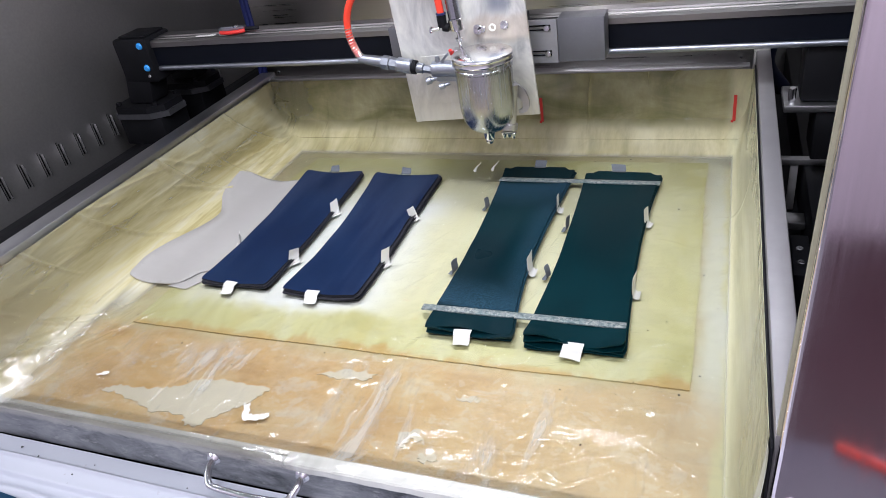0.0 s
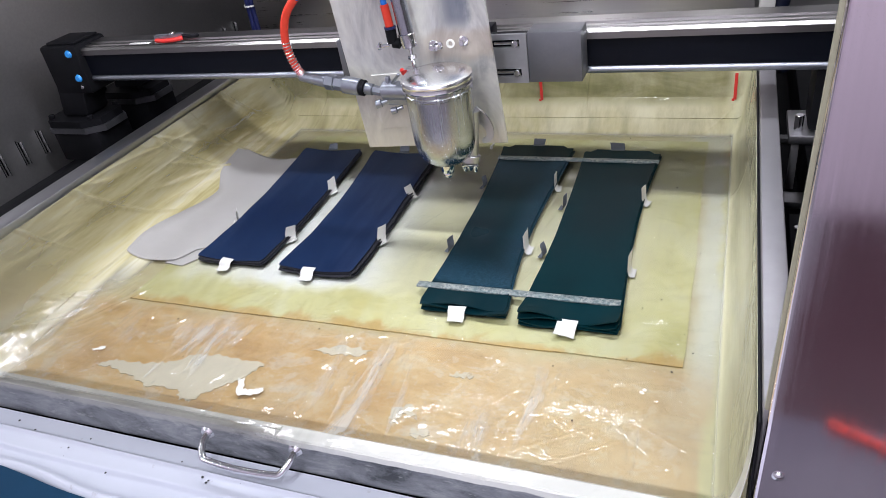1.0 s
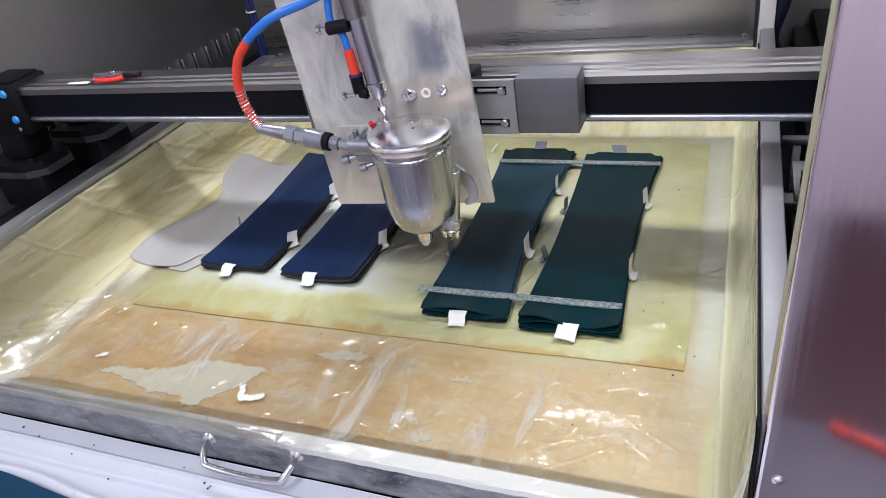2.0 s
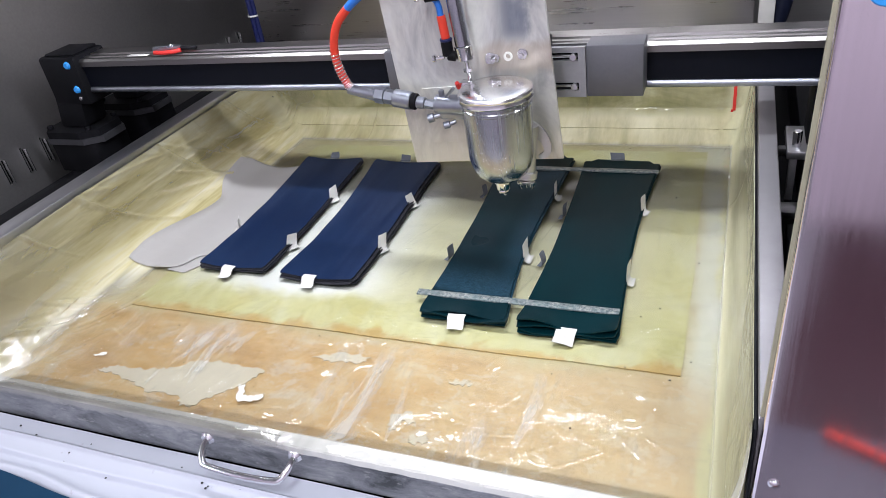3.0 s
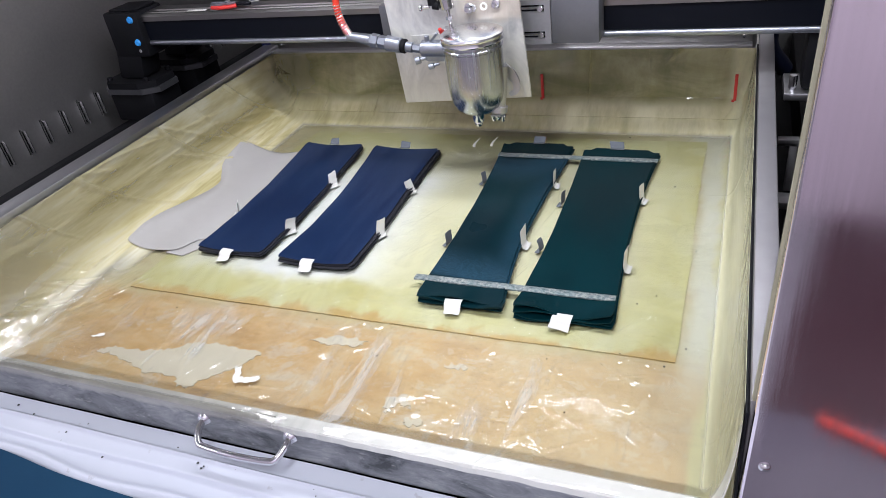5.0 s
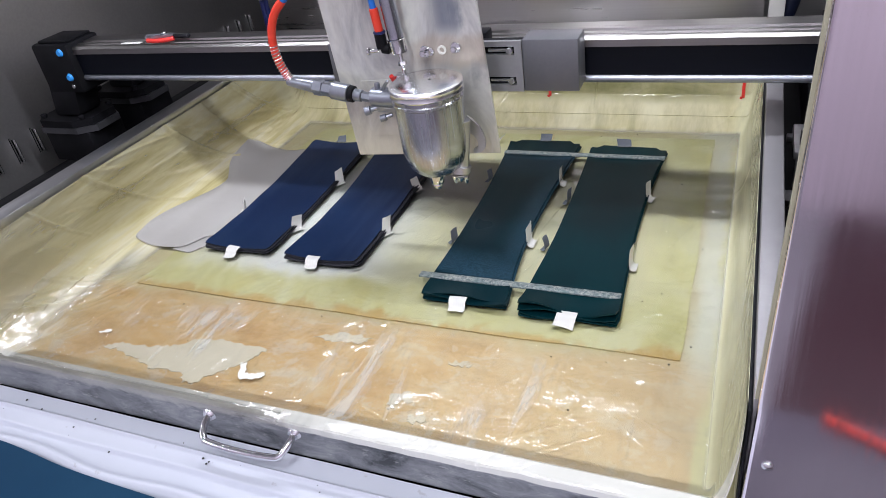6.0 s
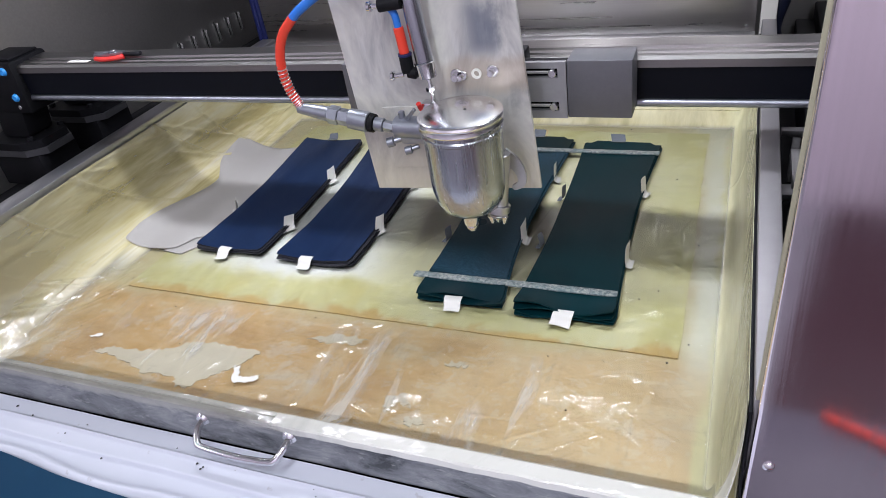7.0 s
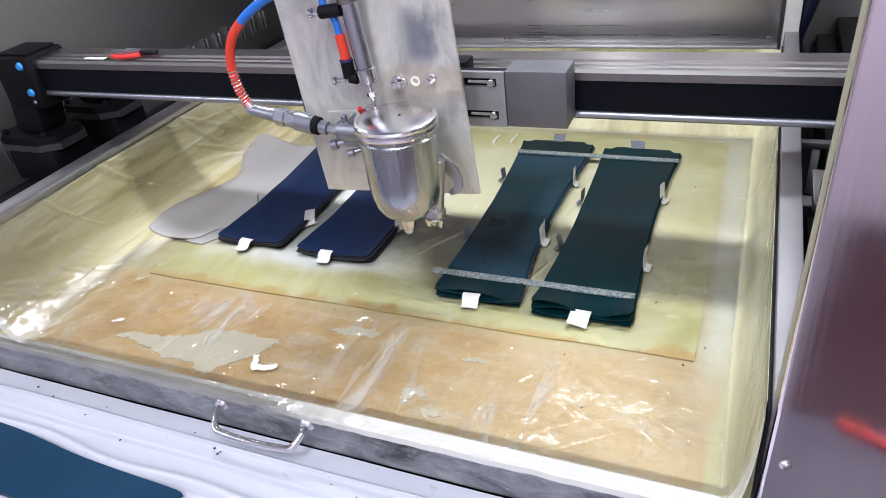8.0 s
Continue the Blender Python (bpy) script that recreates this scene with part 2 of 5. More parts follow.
def sheet_material():
    """A thin board yellowed by lacquer, with the pale bloom of the spray beside the work."""
    k = Nodes("yellowed_sheet")
    big = k.noise(7.0, 5, 0.6, (1, 0.6, 1), warp=0.8)
    mid = k.noise(30, 4, 0.6, (1, 0.25, 1), rz=-25)
    c = k.ramp(big, [(0.3, (0.58, 0.54, 0.24)), (0.5, (0.70, 0.67, 0.38)), (0.7, (0.77, 0.75, 0.54))])
    c = k.mix(k.math("MULTIPLY", k.step(mid, 0.5, 0.7), 0.4), c, (0.66, 0.58, 0.24))
    wob = k.math("MULTIPLY", k.math("SUBTRACT", big, 0.5), 0.14)
    x = k.math("ADD", k.axis("X"), wob)
    y = k.math("ADD", k.axis("Y"), wob)
    d = k.math("MULTIPLY", k.step(x, -0.95, -0.84), k.math("SUBTRACT", 1.0, k.step(x, -0.13, -0.03)))
    e = k.math("MULTIPLY", k.step(y, 0.05, 0.13), k.math("SUBTRACT", 1.0, k.step(y, 0.52, 0.64)))
    c = k.mix(k.math("MULTIPLY", k.math("MULTIPLY", d, e), 0.75), c, (0.78, 0.75, 0.56))
    a = k.math("MULTIPLY", k.step(x, -0.93, -0.66), k.math("SUBTRACT", 1.0, k.step(x, -0.56, -0.43)))
    b = k.math("MULTIPLY", k.step(y, 0.060, 0.105), k.math("SUBTRACT", 1.0, k.step(y, 0.40, 0.56)))
    c = k.mix(k.math("MULTIPLY", a, b), c, (0.89, 0.89, 0.87))
    rim = k.math("SUBTRACT", 1.0, k.step(y, 0.0, 0.022))
    c = k.mix(k.math("MULTIPLY", rim, 0.55), c, (0.62, 0.34, 0.10))
    k.bump(big, 0.2, 0.003)
    return k.set(c, 0.5, 0.0)


def film_material():
    """Clear film: see-through with a gloss, and whitish where it is creased or sprayed on."""
    k = Nodes("clear_film")
    t = k.t
    def ridge(n, sharp):
        return k.math("POWER", k.math("SUBTRACT", 1.0, k.math("MULTIPLY", k.math("ABSOLUTE", k.math("SUBTRACT", n, 0.5)), sharp), True), 1.6)

    gate = k.step(k.noise(6, 3, 0.6, shift=(7, 2, 0)), 0.40, 0.60)
    gate2 = k.step(k.noise(9, 3, 0.6, shift=(1, 9, 0)), 0.44, 0.60)
    r1 = k.math("MULTIPLY", ridge(k.noise(30, 2, 0.5, (1, 0.16, 1), rz=-32, warp=0.35), 6.0), gate)
    r2 = k.math("MULTIPLY", ridge(k.noise(30, 2, 0.5, (0.2, 1, 1), rz=24, shift=(3, 3, 0), warp=0.4), 6.0), gate2)
    r3 = k.math("MULTIPLY", ridge(k.noise(44, 2, 0.5, (0.3, 1, 1), rz=-35, shift=(5, 3, 0), warp=0.5), 8.0), gate)
    fine = k.noise(26, 3, 0.6, (0.7, 1, 1), rz=-30, shift=(2, 2, 0), warp=0.8)
    loose = k.math("ADD", k.step(k.noise(5, 3, 0.6, shift=(4, 6, 0)), 0.44, 0.62), k.math("MULTIPLY", k.math("SUBTRACT", 1.0, k.step(k.axis("Y"), -0.06, 0.06)), 0.1), True)
    loose = k.math("MULTIPLY", k.math("ADD", k.math("MULTIPLY", loose, 0.85), 0.12), k.math("SUBTRACT", 1.0, k.math("MULTIPLY", k.step(k.axis("Z"), 0.008, 0.03), 0.75)))
    crumple = k.math("ADD", k.math("MULTIPLY", k.noise(17, 2, 0.5, (1, 0.5, 1), rz=-35, shift=(6, 2, 0), warp=0.7), 3.4), k.math("MULTIPLY", k.noise(30, 2, 0.5, (0.35, 1, 1), rz=18, shift=(1, 7, 0), warp=0.6), 2.2))
    height = k.math("ADD", k.math("ADD", r1, k.math("ADD", r2, k.math("MULTIPLY", r3, 0.7))), k.math("MULTIPLY", fine, 0.8))
    def tent(n, sharp):
        return k.math("SUBTRACT", 1.0, k.math("MULTIPLY", k.math("ABSOLUTE", k.math("SUBTRACT", n, 0.5)), sharp), True)

    facet = k.math("ADD", tent(k.noise(7, 1, 0.5, (1, 0.22, 1), rz=-28, shift=(2, 5, 0), warp=0.3), 7.0), tent(k.noise(9, 1, 0.5, (0.35, 1, 1), rz=16, shift=(8, 3, 0), warp=0.3), 6.0))
    height = k.math("ADD", k.math("MULTIPLY", height, 0.10), k.math("MULTIPLY", k.math("ADD", k.math("MULTIPLY", crumple, 0.16), k.math("MULTIPLY", facet, 1.1)), loose))
    nrm = k.bump(height, 1.0, 0.0032, target=True)
    clear = t.nodes.new("ShaderNodeBsdfTransparent")
    clear.inputs["Color"].default_value = (0.97, 0.975, 0.955, 1)
    gloss = t.nodes.new("ShaderNodeBsdfGlossy")
    gloss.inputs["Roughness"].default_value = 0.06
    fres = t.nodes.new("ShaderNodeFresnel")
    fres.inputs["IOR"].default_value = 1.58
    mist = t.nodes.new("ShaderNodeBsdfDiffuse")
    z = k.axis("Z")
    streak = k.noise(16, 6, 0.66, (1, 0.07, 0.45), rz=-6, shift=(0, 3, 0), warp=0.25)
    mist_c = k.ramp(streak, [(0.34, (0.36, 0.29, 0.12)), (0.45, (0.60, 0.51, 0.23)), (0.55, (0.78, 0.70, 0.41)), (0.64, (0.87, 0.83, 0.65))])
    calm = k.ramp(k.noise(4.5, 4, 0.55, shift=(3, 0, 2), warp=0.5), [(0.35, (0.57, 0.51, 0.27)), (0.5, (0.67, 0.61, 0.36)), (0.65, (0.77, 0.72, 0.50))])
    thin = k.noise(58, 5, 0.7, (1, 0.045, 0.5), rz=-5, shift=(4, 1, 0), warp=0.2)
    mist_c = k.mix(k.math("MULTIPLY", k.step(thin, 0.54, 0.66), 0.35), mist_c, (0.84, 0.80, 0.64))
    mist_c = k.mix(k.math("MULTIPLY", k.math("SUBTRACT", 1.0, k.step(thin, 0.34, 0.46)), 0.3), mist_c, (0.42, 0.33, 0.14))
    mist_c = k.mix(k.math("MULTIPLY", k.step(k.axis("Y"), 0.665, 0.71), 0.9), mist_c, calm)
    # olive coat of the upright back, with its shade darkened into the colour
    shaded_olive = k.ramp(k.noise(7, 5, 0.6, (1, 1, 2.2), shift=(3, 5, 2), warp=0.7), [(0.34, (0.26, 0.245, 0.115)), (0.5, (0.36, 0.335, 0.175)), (0.66, (0.50, 0.46, 0.28))])
    mist_c = k.mix(k.math("MULTIPLY", k.step(k.axis("Y"), 0.735, 0.752), k.step(k.math("ADD", z, k.math("MULTIPLY", k.math("SUBTRACT", streak, 0.5), 0.03)), 0.036, 0.062)), mist_c, shaded_olive)
    mist_c = k.mix(k.math("MULTIPLY", k.step(k.axis("X"), 0.02, 0.045), 0.9), mist_c, (0.78, 0.75, 0.50))
    coat = k.math("MAXIMUM", k.step(k.axis("Y"), 0.672, 0.700), k.math("MAXIMUM", k.math("MULTIPLY", k.math("SUBTRACT", 1.0, k.step(k.axis("X"), -0.975, -0.952)), k.step(k.axis("Y"), -0.03, 0.12)), k.step(k.axis("X"), 0.040, 0.047)))
    coat = k.math("MAXIMUM", k.math("MULTIPLY", coat, k.step(k.axis("Y"), -0.205, -0.19)), k.step(z, 0.008, 0.018))
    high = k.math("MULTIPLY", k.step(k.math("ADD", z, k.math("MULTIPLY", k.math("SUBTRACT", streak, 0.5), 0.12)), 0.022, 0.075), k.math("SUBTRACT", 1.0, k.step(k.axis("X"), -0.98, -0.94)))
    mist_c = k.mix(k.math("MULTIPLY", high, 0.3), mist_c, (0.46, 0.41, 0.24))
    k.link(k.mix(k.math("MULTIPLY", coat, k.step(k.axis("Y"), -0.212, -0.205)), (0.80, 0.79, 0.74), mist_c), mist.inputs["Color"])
    crease = k.math("MAXIMUM", r1, r2)
    wall = k.math("MULTIPLY", coat, k.math("ADD", k.math("MULTIPLY", k.step(streak, 0.3, 0.7), 0.3), 0.62))
    wall = k.math("MULTIPLY", wall, k.math("MULTIPLY", k.math("SUBTRACT", 1.0, k.math("MULTIPLY", high, 0.35)), k.math("ADD", k.math("MULTIPLY", k.step(k.axis("Y"), -0.16, 0.10), 0.45), 0.55)))
    haze = k.math("MULTIPLY", k.step(k.noise(13, 5, 0.65, (1, 0.22, 1), rz=-22, shift=(9, 4, 0), warp=0.3), 0.52, 0.66), k.math("SUBTRACT", 1.0, k.step(k.axis("Y"), -0.06, 0.0)))
    amount = k.math("MAXIMUM", k.math("MULTIPLY", crease, 0.05), k.math("MAXIMUM", wall, k.math("MULTIPLY", haze, 0.42)))
    front = k.math("MULTIPLY", k.math("SUBTRACT", 1.0, k.step(k.axis("Y"), -0.214, -0.2085)), k.step(k.math("ADD", k.axis("X"), k.math("MULTIPLY", streak, 0.2)), -0.50, -0.22))
    amount = k.math("MAXIMUM", amount, k.math("MULTIPLY", front, 0.8))
    base = t.nodes.new("ShaderNodeMixShader")
    k.link(amount, base.inputs[0])
    k.link(clear.outputs[0], base.inputs[1])
    k.link(mist.outputs[0], base.inputs[2])
    top = t.nodes.new("ShaderNodeMixShader")
    k.link(nrm, gloss.inputs["Normal"])
    k.link(fres.outputs[0], top.inputs[0])
    k.link(base.outputs[0], top.inputs[1])
    k.link(gloss.outputs[0], top.inputs[2])
    k.link(top.outputs[0], k.out.inputs["Surface"])
    t.nodes.remove(k.bsdf)
    return k.m


def plate_material():
    """Dull aluminium plate, smeared with old spray."""
    k = Nodes("smeared_plate")
    big = k.noise(14, 5, 0.62, (1, 1, 0.5), warp=0.9)
    fine = k.noise(120, 4, 0.6, (1, 1, 0.15))
    c = k.ramp(big, [(0.30, (0.26, 0.26, 0.28)), (0.5, (0.55, 0.54, 0.52)), (0.66, (0.72, 0.71, 0.66))])
    z = k.axis("Z")
    c = k.mix(k.math("MULTIPLY", k.math("SUBTRACT", 1.0, k.step(z, 0.21, 0.34)), 0.6), c, (0.62, 0.58, 0.44))
    c = k.mix(k.math("MULTIPLY", k.step(fine, 0.5, 0.7), 0.3), c, (0.7, 0.7, 0.7))
    wob = k.math("MULTIPLY", k.math("SUBTRACT", big, 0.5), 0.05)
    x, z = k.math("ADD", k.axis("X"), wob), k.math("ADD", z, wob)
    smudge = k.math("MULTIPLY", k.math("MULTIPLY", k.step(x, -0.085, -0.065), k.math("SUBTRACT", 1.0, k.step(x, -0.05, -0.03))), k.math("MULTIPLY", k.step(z, 0.388, 0.408), k.math("SUBTRACT", 1.0, k.step(z, 0.44, 0.475))))
    c = k.mix(k.math("MULTIPLY", smudge, 0.75), c, (0.15, 0.17, 0.22))
    rust = k.math("MULTIPLY", k.step(z, 0.345, 0.362), k.math("SUBTRACT", 1.0, k.step(z, 0.385, 0.40)))
    c = k.mix(k.math("MULTIPLY", k.math("MULTIPLY", rust, k.step(x, -0.12, -0.09)), 0.5), c, (0.40, 0.31, 0.22))
    k.bump(fine, 0.1, 0.001)
    return k.set(c, k.math("ADD", k.math("MULTIPLY", big, 0.3), 0.22), 0.35)


def face_material():
    """Steel front, dulled by dried spray, with bright rubbed spots."""
    k = Nodes("stained_front_steel")
    big = k.noise(22, 6, 0.7, (0.6, 1, 1.4), warp=0.5)
    fine = k.noise(110, 4, 0.65, (0.35, 1, 1))
    c = k.ramp(big, [(0.34, (0.07, 0.075, 0.08)), (0.46, (0.20, 0.205, 0.22)), (0.58, (0.30, 0.305, 0.32)), (0.7, (0.42, 0.42, 0.42))])
    c = k.mix(k.math("MULTIPLY", k.step(fine, 0.58, 0.68), 0.45), c, (0.55, 0.54, 0.52))
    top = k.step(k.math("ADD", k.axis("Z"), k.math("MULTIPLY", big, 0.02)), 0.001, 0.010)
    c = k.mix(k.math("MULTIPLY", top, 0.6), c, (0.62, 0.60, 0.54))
    k.bump(fine, 0.15, 0.001)
    return k.set(c, k.math("ADD", k.math("MULTIPLY", big, 0.3), 0.2), 0.7)


def cloth_material():
    k = Nodes("white_plastic_sheet")
    big = k.noise(4, 4, 0.5)
    spot = k.noise(45, 3, 0.6, shift=(1, 2, 0))
    c = k.mix(big, (0.50, 0.515, 0.60), (0.57, 0.58, 0.65))
    c = k.mix(k.math("MULTIPLY", k.step(spot, 0.66, 0.74), 0.5), c, (0.35, 0.33, 0.36))
    k.bump(big, 0.15, 0.004)
    return k.set(c, 0.4, 0.0)


def strip_material():
    k = Nodes("paint_flecked_strip")
    f = k.noise(220, 4, 0.7)
    g = k.noise(40, 3, 0.6, shift=(3, 3, 0))
    c = k.ramp(f, [(0.35, (0.07, 0.11, 0.12)), (0.5, (0.24, 0.27, 0.27)), (0.64, (0.44, 0.46, 0.43))])
    c = k.mix(k.math("MULTIPLY", k.step(g, 0.45, 0.65), 0.5), c, (0.14, 0.22, 0.23))
    k.bump(f, 0.3, 0.001)
    return k.set(c, 0.4, 0.1)


BED = bed_material()
SHEET = sheet_material()
FILM = film_material()
PLATE = plate_material()
FACESTEEL = face_material()
CLOTH = cloth_material()
STRIP = strip_material()
PATCH = plain("bare_pale_veneer", (0.76, 0.70, 0.58), 0.7, 0, 0.08, 30, 0.15)
FLAKE = plain("white_paint_flake", (0.80, 0.79, 0.74), 0.6, 0, 0.06, 60, 0.1)
SCRATCH = plain("dark_speck", (0.03, 0.03, 0.03), 0.7)

# ---------- mesh tools ----------


def thing(name, label, category, group="", kind="", at=(0, 0, 0)):
    ob = new(name)
    ob.empty_display_size = 0.05
    ob.location = at
    return tagged(ob, label, category, group, kind)


def mesh_object(name, bm, material, smooth=True, recalc=True):
    me = bpy.data.meshes.new(name)
    if recalc:
        bmesh.ops.recalc_face_normals(bm, faces=bm.faces)
    bm.to_mesh(me)
    bm.free()
    me.materials.append(material)
    if smooth:
        for p in me.polygons:
            p.use_smooth = True
        me.set_sharp_from_angle(angle=radians(38))
    return new(name, me)


def part(name, bm, material, parent, label="", smooth=True):
    ob = mesh_object(name, bm, material, smooth)
    ob.parent = parent
    return tagged(ob, label)


def lone(name, bm, material, label, category, group="", kind="", smooth=True, recalc=True):
    return tagged(mesh_object(name, bm, material, smooth, recalc), label, category, group, kind)


def box(bm, lo, hi, bev=0.0, m=None, seg=2):
    got = bmesh.ops.create_cube(bm, size=1.0)["verts"]
    for v in got:
        v.co = Vector([lo[i] + (v.co[i] + 0.5) * (hi[i] - lo[i]) for i in range(3)])
    if bev:
        edges = list({e for v in got for e in v.link_edges})
        out = bmesh.ops.bevel(bm, geom=edges, offset=bev, segments=seg, profile=0.5, affect="EDGES")
        got = list({v for f in out["faces"] for v in f.verts} | {v for v in got if v.is_valid})
    if m is not None:
        bmesh.ops.transform(bm, matrix=m, verts=[v for v in got if v.is_valid])
    return bm


def boxes(*specs):
    bm = bmesh.new()
    for s in specs:
        box(bm, *s)
    return bm


def lathe(bm, profile, m, seg=40):
    """Turns (radius, height) pairs round z, then places them by m."""
    rings = []
    for r, z in profile:
        if r < 1e-6:
            rings.append([bm.verts.new(m @ Vector((0, 0, z)))])
        else:
            rings.append([bm.verts.new(m @ Vector((r * math.cos(a), r * math.sin(a), z))) for a in (2 * math.pi * i / seg for i in range(seg))])
    for a, b in zip(rings, rings[1:]):
        for i in range(seg):
            j = (i + 1) % seg
            if len(a) == 1 and len(b) == 1:
                continue
            if len(a) == 1:
                bm.faces.new((a[0], b[i], b[j]))
            elif len(b) == 1:
                bm.faces.new((a[i], a[j], b[0]))
            else:
                bm.faces.new((a[i], a[j], b[j], b[i]))
    return bm


def along(p, q):
    """A pose whose z axis runs from p to q."""
    d = Vector(q) - Vector(p)
    return Matrix.Translation(p) @ d.to_track_quat("Z", "Y").to_matrix().to_4x4()


def rod(bm, p, q, r, r2=None, seg=20, bev=0.0008):
    n = (Vector(q) - Vector(p)).length
    r2 = r if r2 is None else r2
    b = min(bev, r * 0.4, r2 * 0.4)
    return lathe(bm, [(0, 0), (r - b, 0), (r, b), (r2, n - b), (r2 - b, n), (0, n)], along(p, q), seg)


def smooth_path(points, n=10):
    """Catmull-Rom through points."""
    p = [Vector(q) for q in points]
    p = [2 * p[0] - p[1]] + p + [2 * p[-1] - p[-2]]
    out = []
    for a, b, c, d in zip(p, p[1:], p[2:], p[3:]):
        for i in range(n):
            t = i / n
            out.append(0.5 * (2 * b + (c - a) * t + (2 * a - 5 * b + 4 * c - d) * t * t + (3 * b - a - 3 * c + d) * t ** 3))
    return out + [p[-2]]


def sweep(bm, pts, r, seg=12):
    pts = [Vector(p) for p in pts]
    up = Vector((0, 0.3, 1)).normalized()
    rings = []
    for i, p in enumerate(pts):
        d = (pts[min(i + 1, len(pts) - 1)] - pts[max(i - 1, 0)]).normalized()
        u = (up - d * up.dot(d))
        u = u.normalized() if u.length > 1e-3 else d.orthogonal().normalized()
        up = u
        w = d.cross(u)
        rr = r(i / (len(pts) - 1)) if callable(r) else r
        rings.append([bm.verts.new(p + rr * (u * math.cos(a) + w * math.sin(a))) for a in (2 * math.pi * k / seg for k in range(seg))])
    for a, b in zip(rings, rings[1:]):
        for i in range(seg):
            j = (i + 1) % seg
            bm.faces.new((a[i], a[j], b[j], b[i]))
    bm.faces.new(rings[0][::-1])
    bm.faces.new(rings[-1])
    return bm


def profile_x(bm, section, x0, x1):
    """Extrudes a closed (y, z) section along x."""
    a = [bm.verts.new((x0, y, z)) for y, z in section]
    b = [bm.verts.new((x1, y, z)) for y, z in section]
    n = len(section)
    for i in range(n):
        j = (i + 1) % n
        bm.faces.new((a[i], a[j], b[j], b[i]))
    bm.faces.new(a[::-1])
    bm.faces.new(b)
    return bm


def prism(bm, outline, z0, z1, lift=None):
    """A flat piece of an (x, y) outline, z0 to z1, raised by lift(x, y)."""
    lift = lift or (lambda x, y: 0.0)
    lo = [bm.verts.new((x, y, z0 + lift(x, y))) for x, y in outline]
    hi = [bm.verts.new((x, y, z1 + lift(x, y))) for x, y in outline]
    n = len(outline)
    top = bm.faces.new(hi)
    bm.faces.new(lo[::-1])
    for i in range(n):
        j = (i + 1) % n
        bm.faces.new((lo[i], lo[j], hi[j], hi[i]))
    bmesh.ops.triangulate(bm, faces=[top])
    return bm


def ragged(outline, amount, seed, n=5):
    """Roughens a closed outline: each side is broken into n steps that jump in and out across it."""
    rng = random.Random(seed)
    out = []
    for (ax, ay), (bx, by) in zip(outline, outline[1:] + outline[:1]):
        d = max(1e-6, math.hypot(bx - ax, by - ay))
        px, py = -(by - ay) / d, (bx - ax) / d
        for i in range(n):
            t = i / n
            k = rng.uniform(-amount, amount) * (1.0 if i else 0.4)
            out.append((ax + (bx - ax) * t + px * k, ay + (by - ay) * t + py * k))
    return out


# ---------- room ----------
lone("floor", boxes(((-4, -2.2, -0.90), (3, 3, -0.85))), FLOORPAINT, "dark painted workshop floor", "floor", kind="structure")
lone("floor_mat", boxes(((0.0, -2.198, -0.85), (2.4, -0.43, -0.838), 0.003)), MATRUBBER, "dark maroon rubber mat on the workshop floor", "mat")
lone("ceiling", boxes(((-4, -2.2, 1.95), (3, 3, 2.05))), CEILPAINT, "pale workshop ceiling", "ceiling", kind="structure")
lone("wall_south", boxes(((-4, -2.3, -0.85), (3, -2.2, 1.95))), WALLPAINT, "plain workshop wall", "wall", kind="structure")
lone("wall_north", boxes(((-4, 3, -0.85), (3, 3.1, 1.95))), WALLPAINT, "plain workshop wall", "wall", kind="structure")
lone("wall_west", boxes(((-4.1, -2.2, -0.85), (-4, 3, 1.95))), WALLPAINT, "plain workshop wall", "wall", kind="structure")
lone("wall_east", boxes(((3, -2.2, -0.85), (3.1, 3, 1.95))), WALLPAINT, "plain workshop wall", "wall", kind="structure")

# ---------- spray booth shell ----------
WX = -1.45


def booth_side_wall():
    """Sheet steel side with a row of pressed louvre slots."""
    root = thing("wall_booth_left", "dark brushed steel booth wall with a row of louvre slots", "wall", kind="structure")
    slots = [0.13 + 0.0575 * i for i in range(19)]
    z0, z1 = 0.085, 0.148
    part("sheet", boxes(((WX - 0.004, -0.2, -0.85), (WX, 1.4, z0))), BOOTH, root)
    part("sheet", boxes(((WX - 0.004, -0.2, z1), (WX, 1.4, 1.0))), BOOTH, root)
    edges = [-0.2] + [e for s in slots for e in (s - 0.0025, s + 0.0025)] + [1.4]
    bm = bmesh.new()
    for a, b in zip(edges[0::2], edges[1::2]):
        box(bm, (WX - 0.004, a, z0), (WX, b, z1))
    part("web", bm, BOOTH, root)
    bm = bmesh.new()
    box(bm, (WX, 0.0025, z0 + 0.004), (WX + 0.013, 0.0043, z1 - 0.004), 0.0006)
    lip = part("louvre_lip", bm, LIDSTEEL, root, "bright pressed lip of a slot")
    lip.location.y = slots[0]
    for s in slots[1:]:
        o = new("louvre_lip", lip.data)
        o.parent = root
        o.location.y = s
    # unseen dark sheet, added so the slots read as dark
    part("slot_backing", boxes(((WX - 0.12, -0.2, 0.0), (WX - 0.1, 1.4, 0.25))), DARKIRON, root)


booth_side_wall()
bm = boxes(((-1.45, 1.4, -0.85), (0.6, 1.404, 1.0)))
lone("wall_booth_back", bm, BOOTH, "dark sheet steel back of the booth", "wall", kind="structure")
lone("wall_booth_right", boxes(((0.6, -0.19, -0.85), (0.604, 1.4, 1.0))), BOOTH, "dark sheet steel side of the booth", "wall", kind="structure")
lone("booth_deck", boxes(((-1.45, -0.2, -0.12), (0.6, 1.4, -0.10))), DARKIRON, "dark machine deck under the tray", "machine deck", kind="structure")

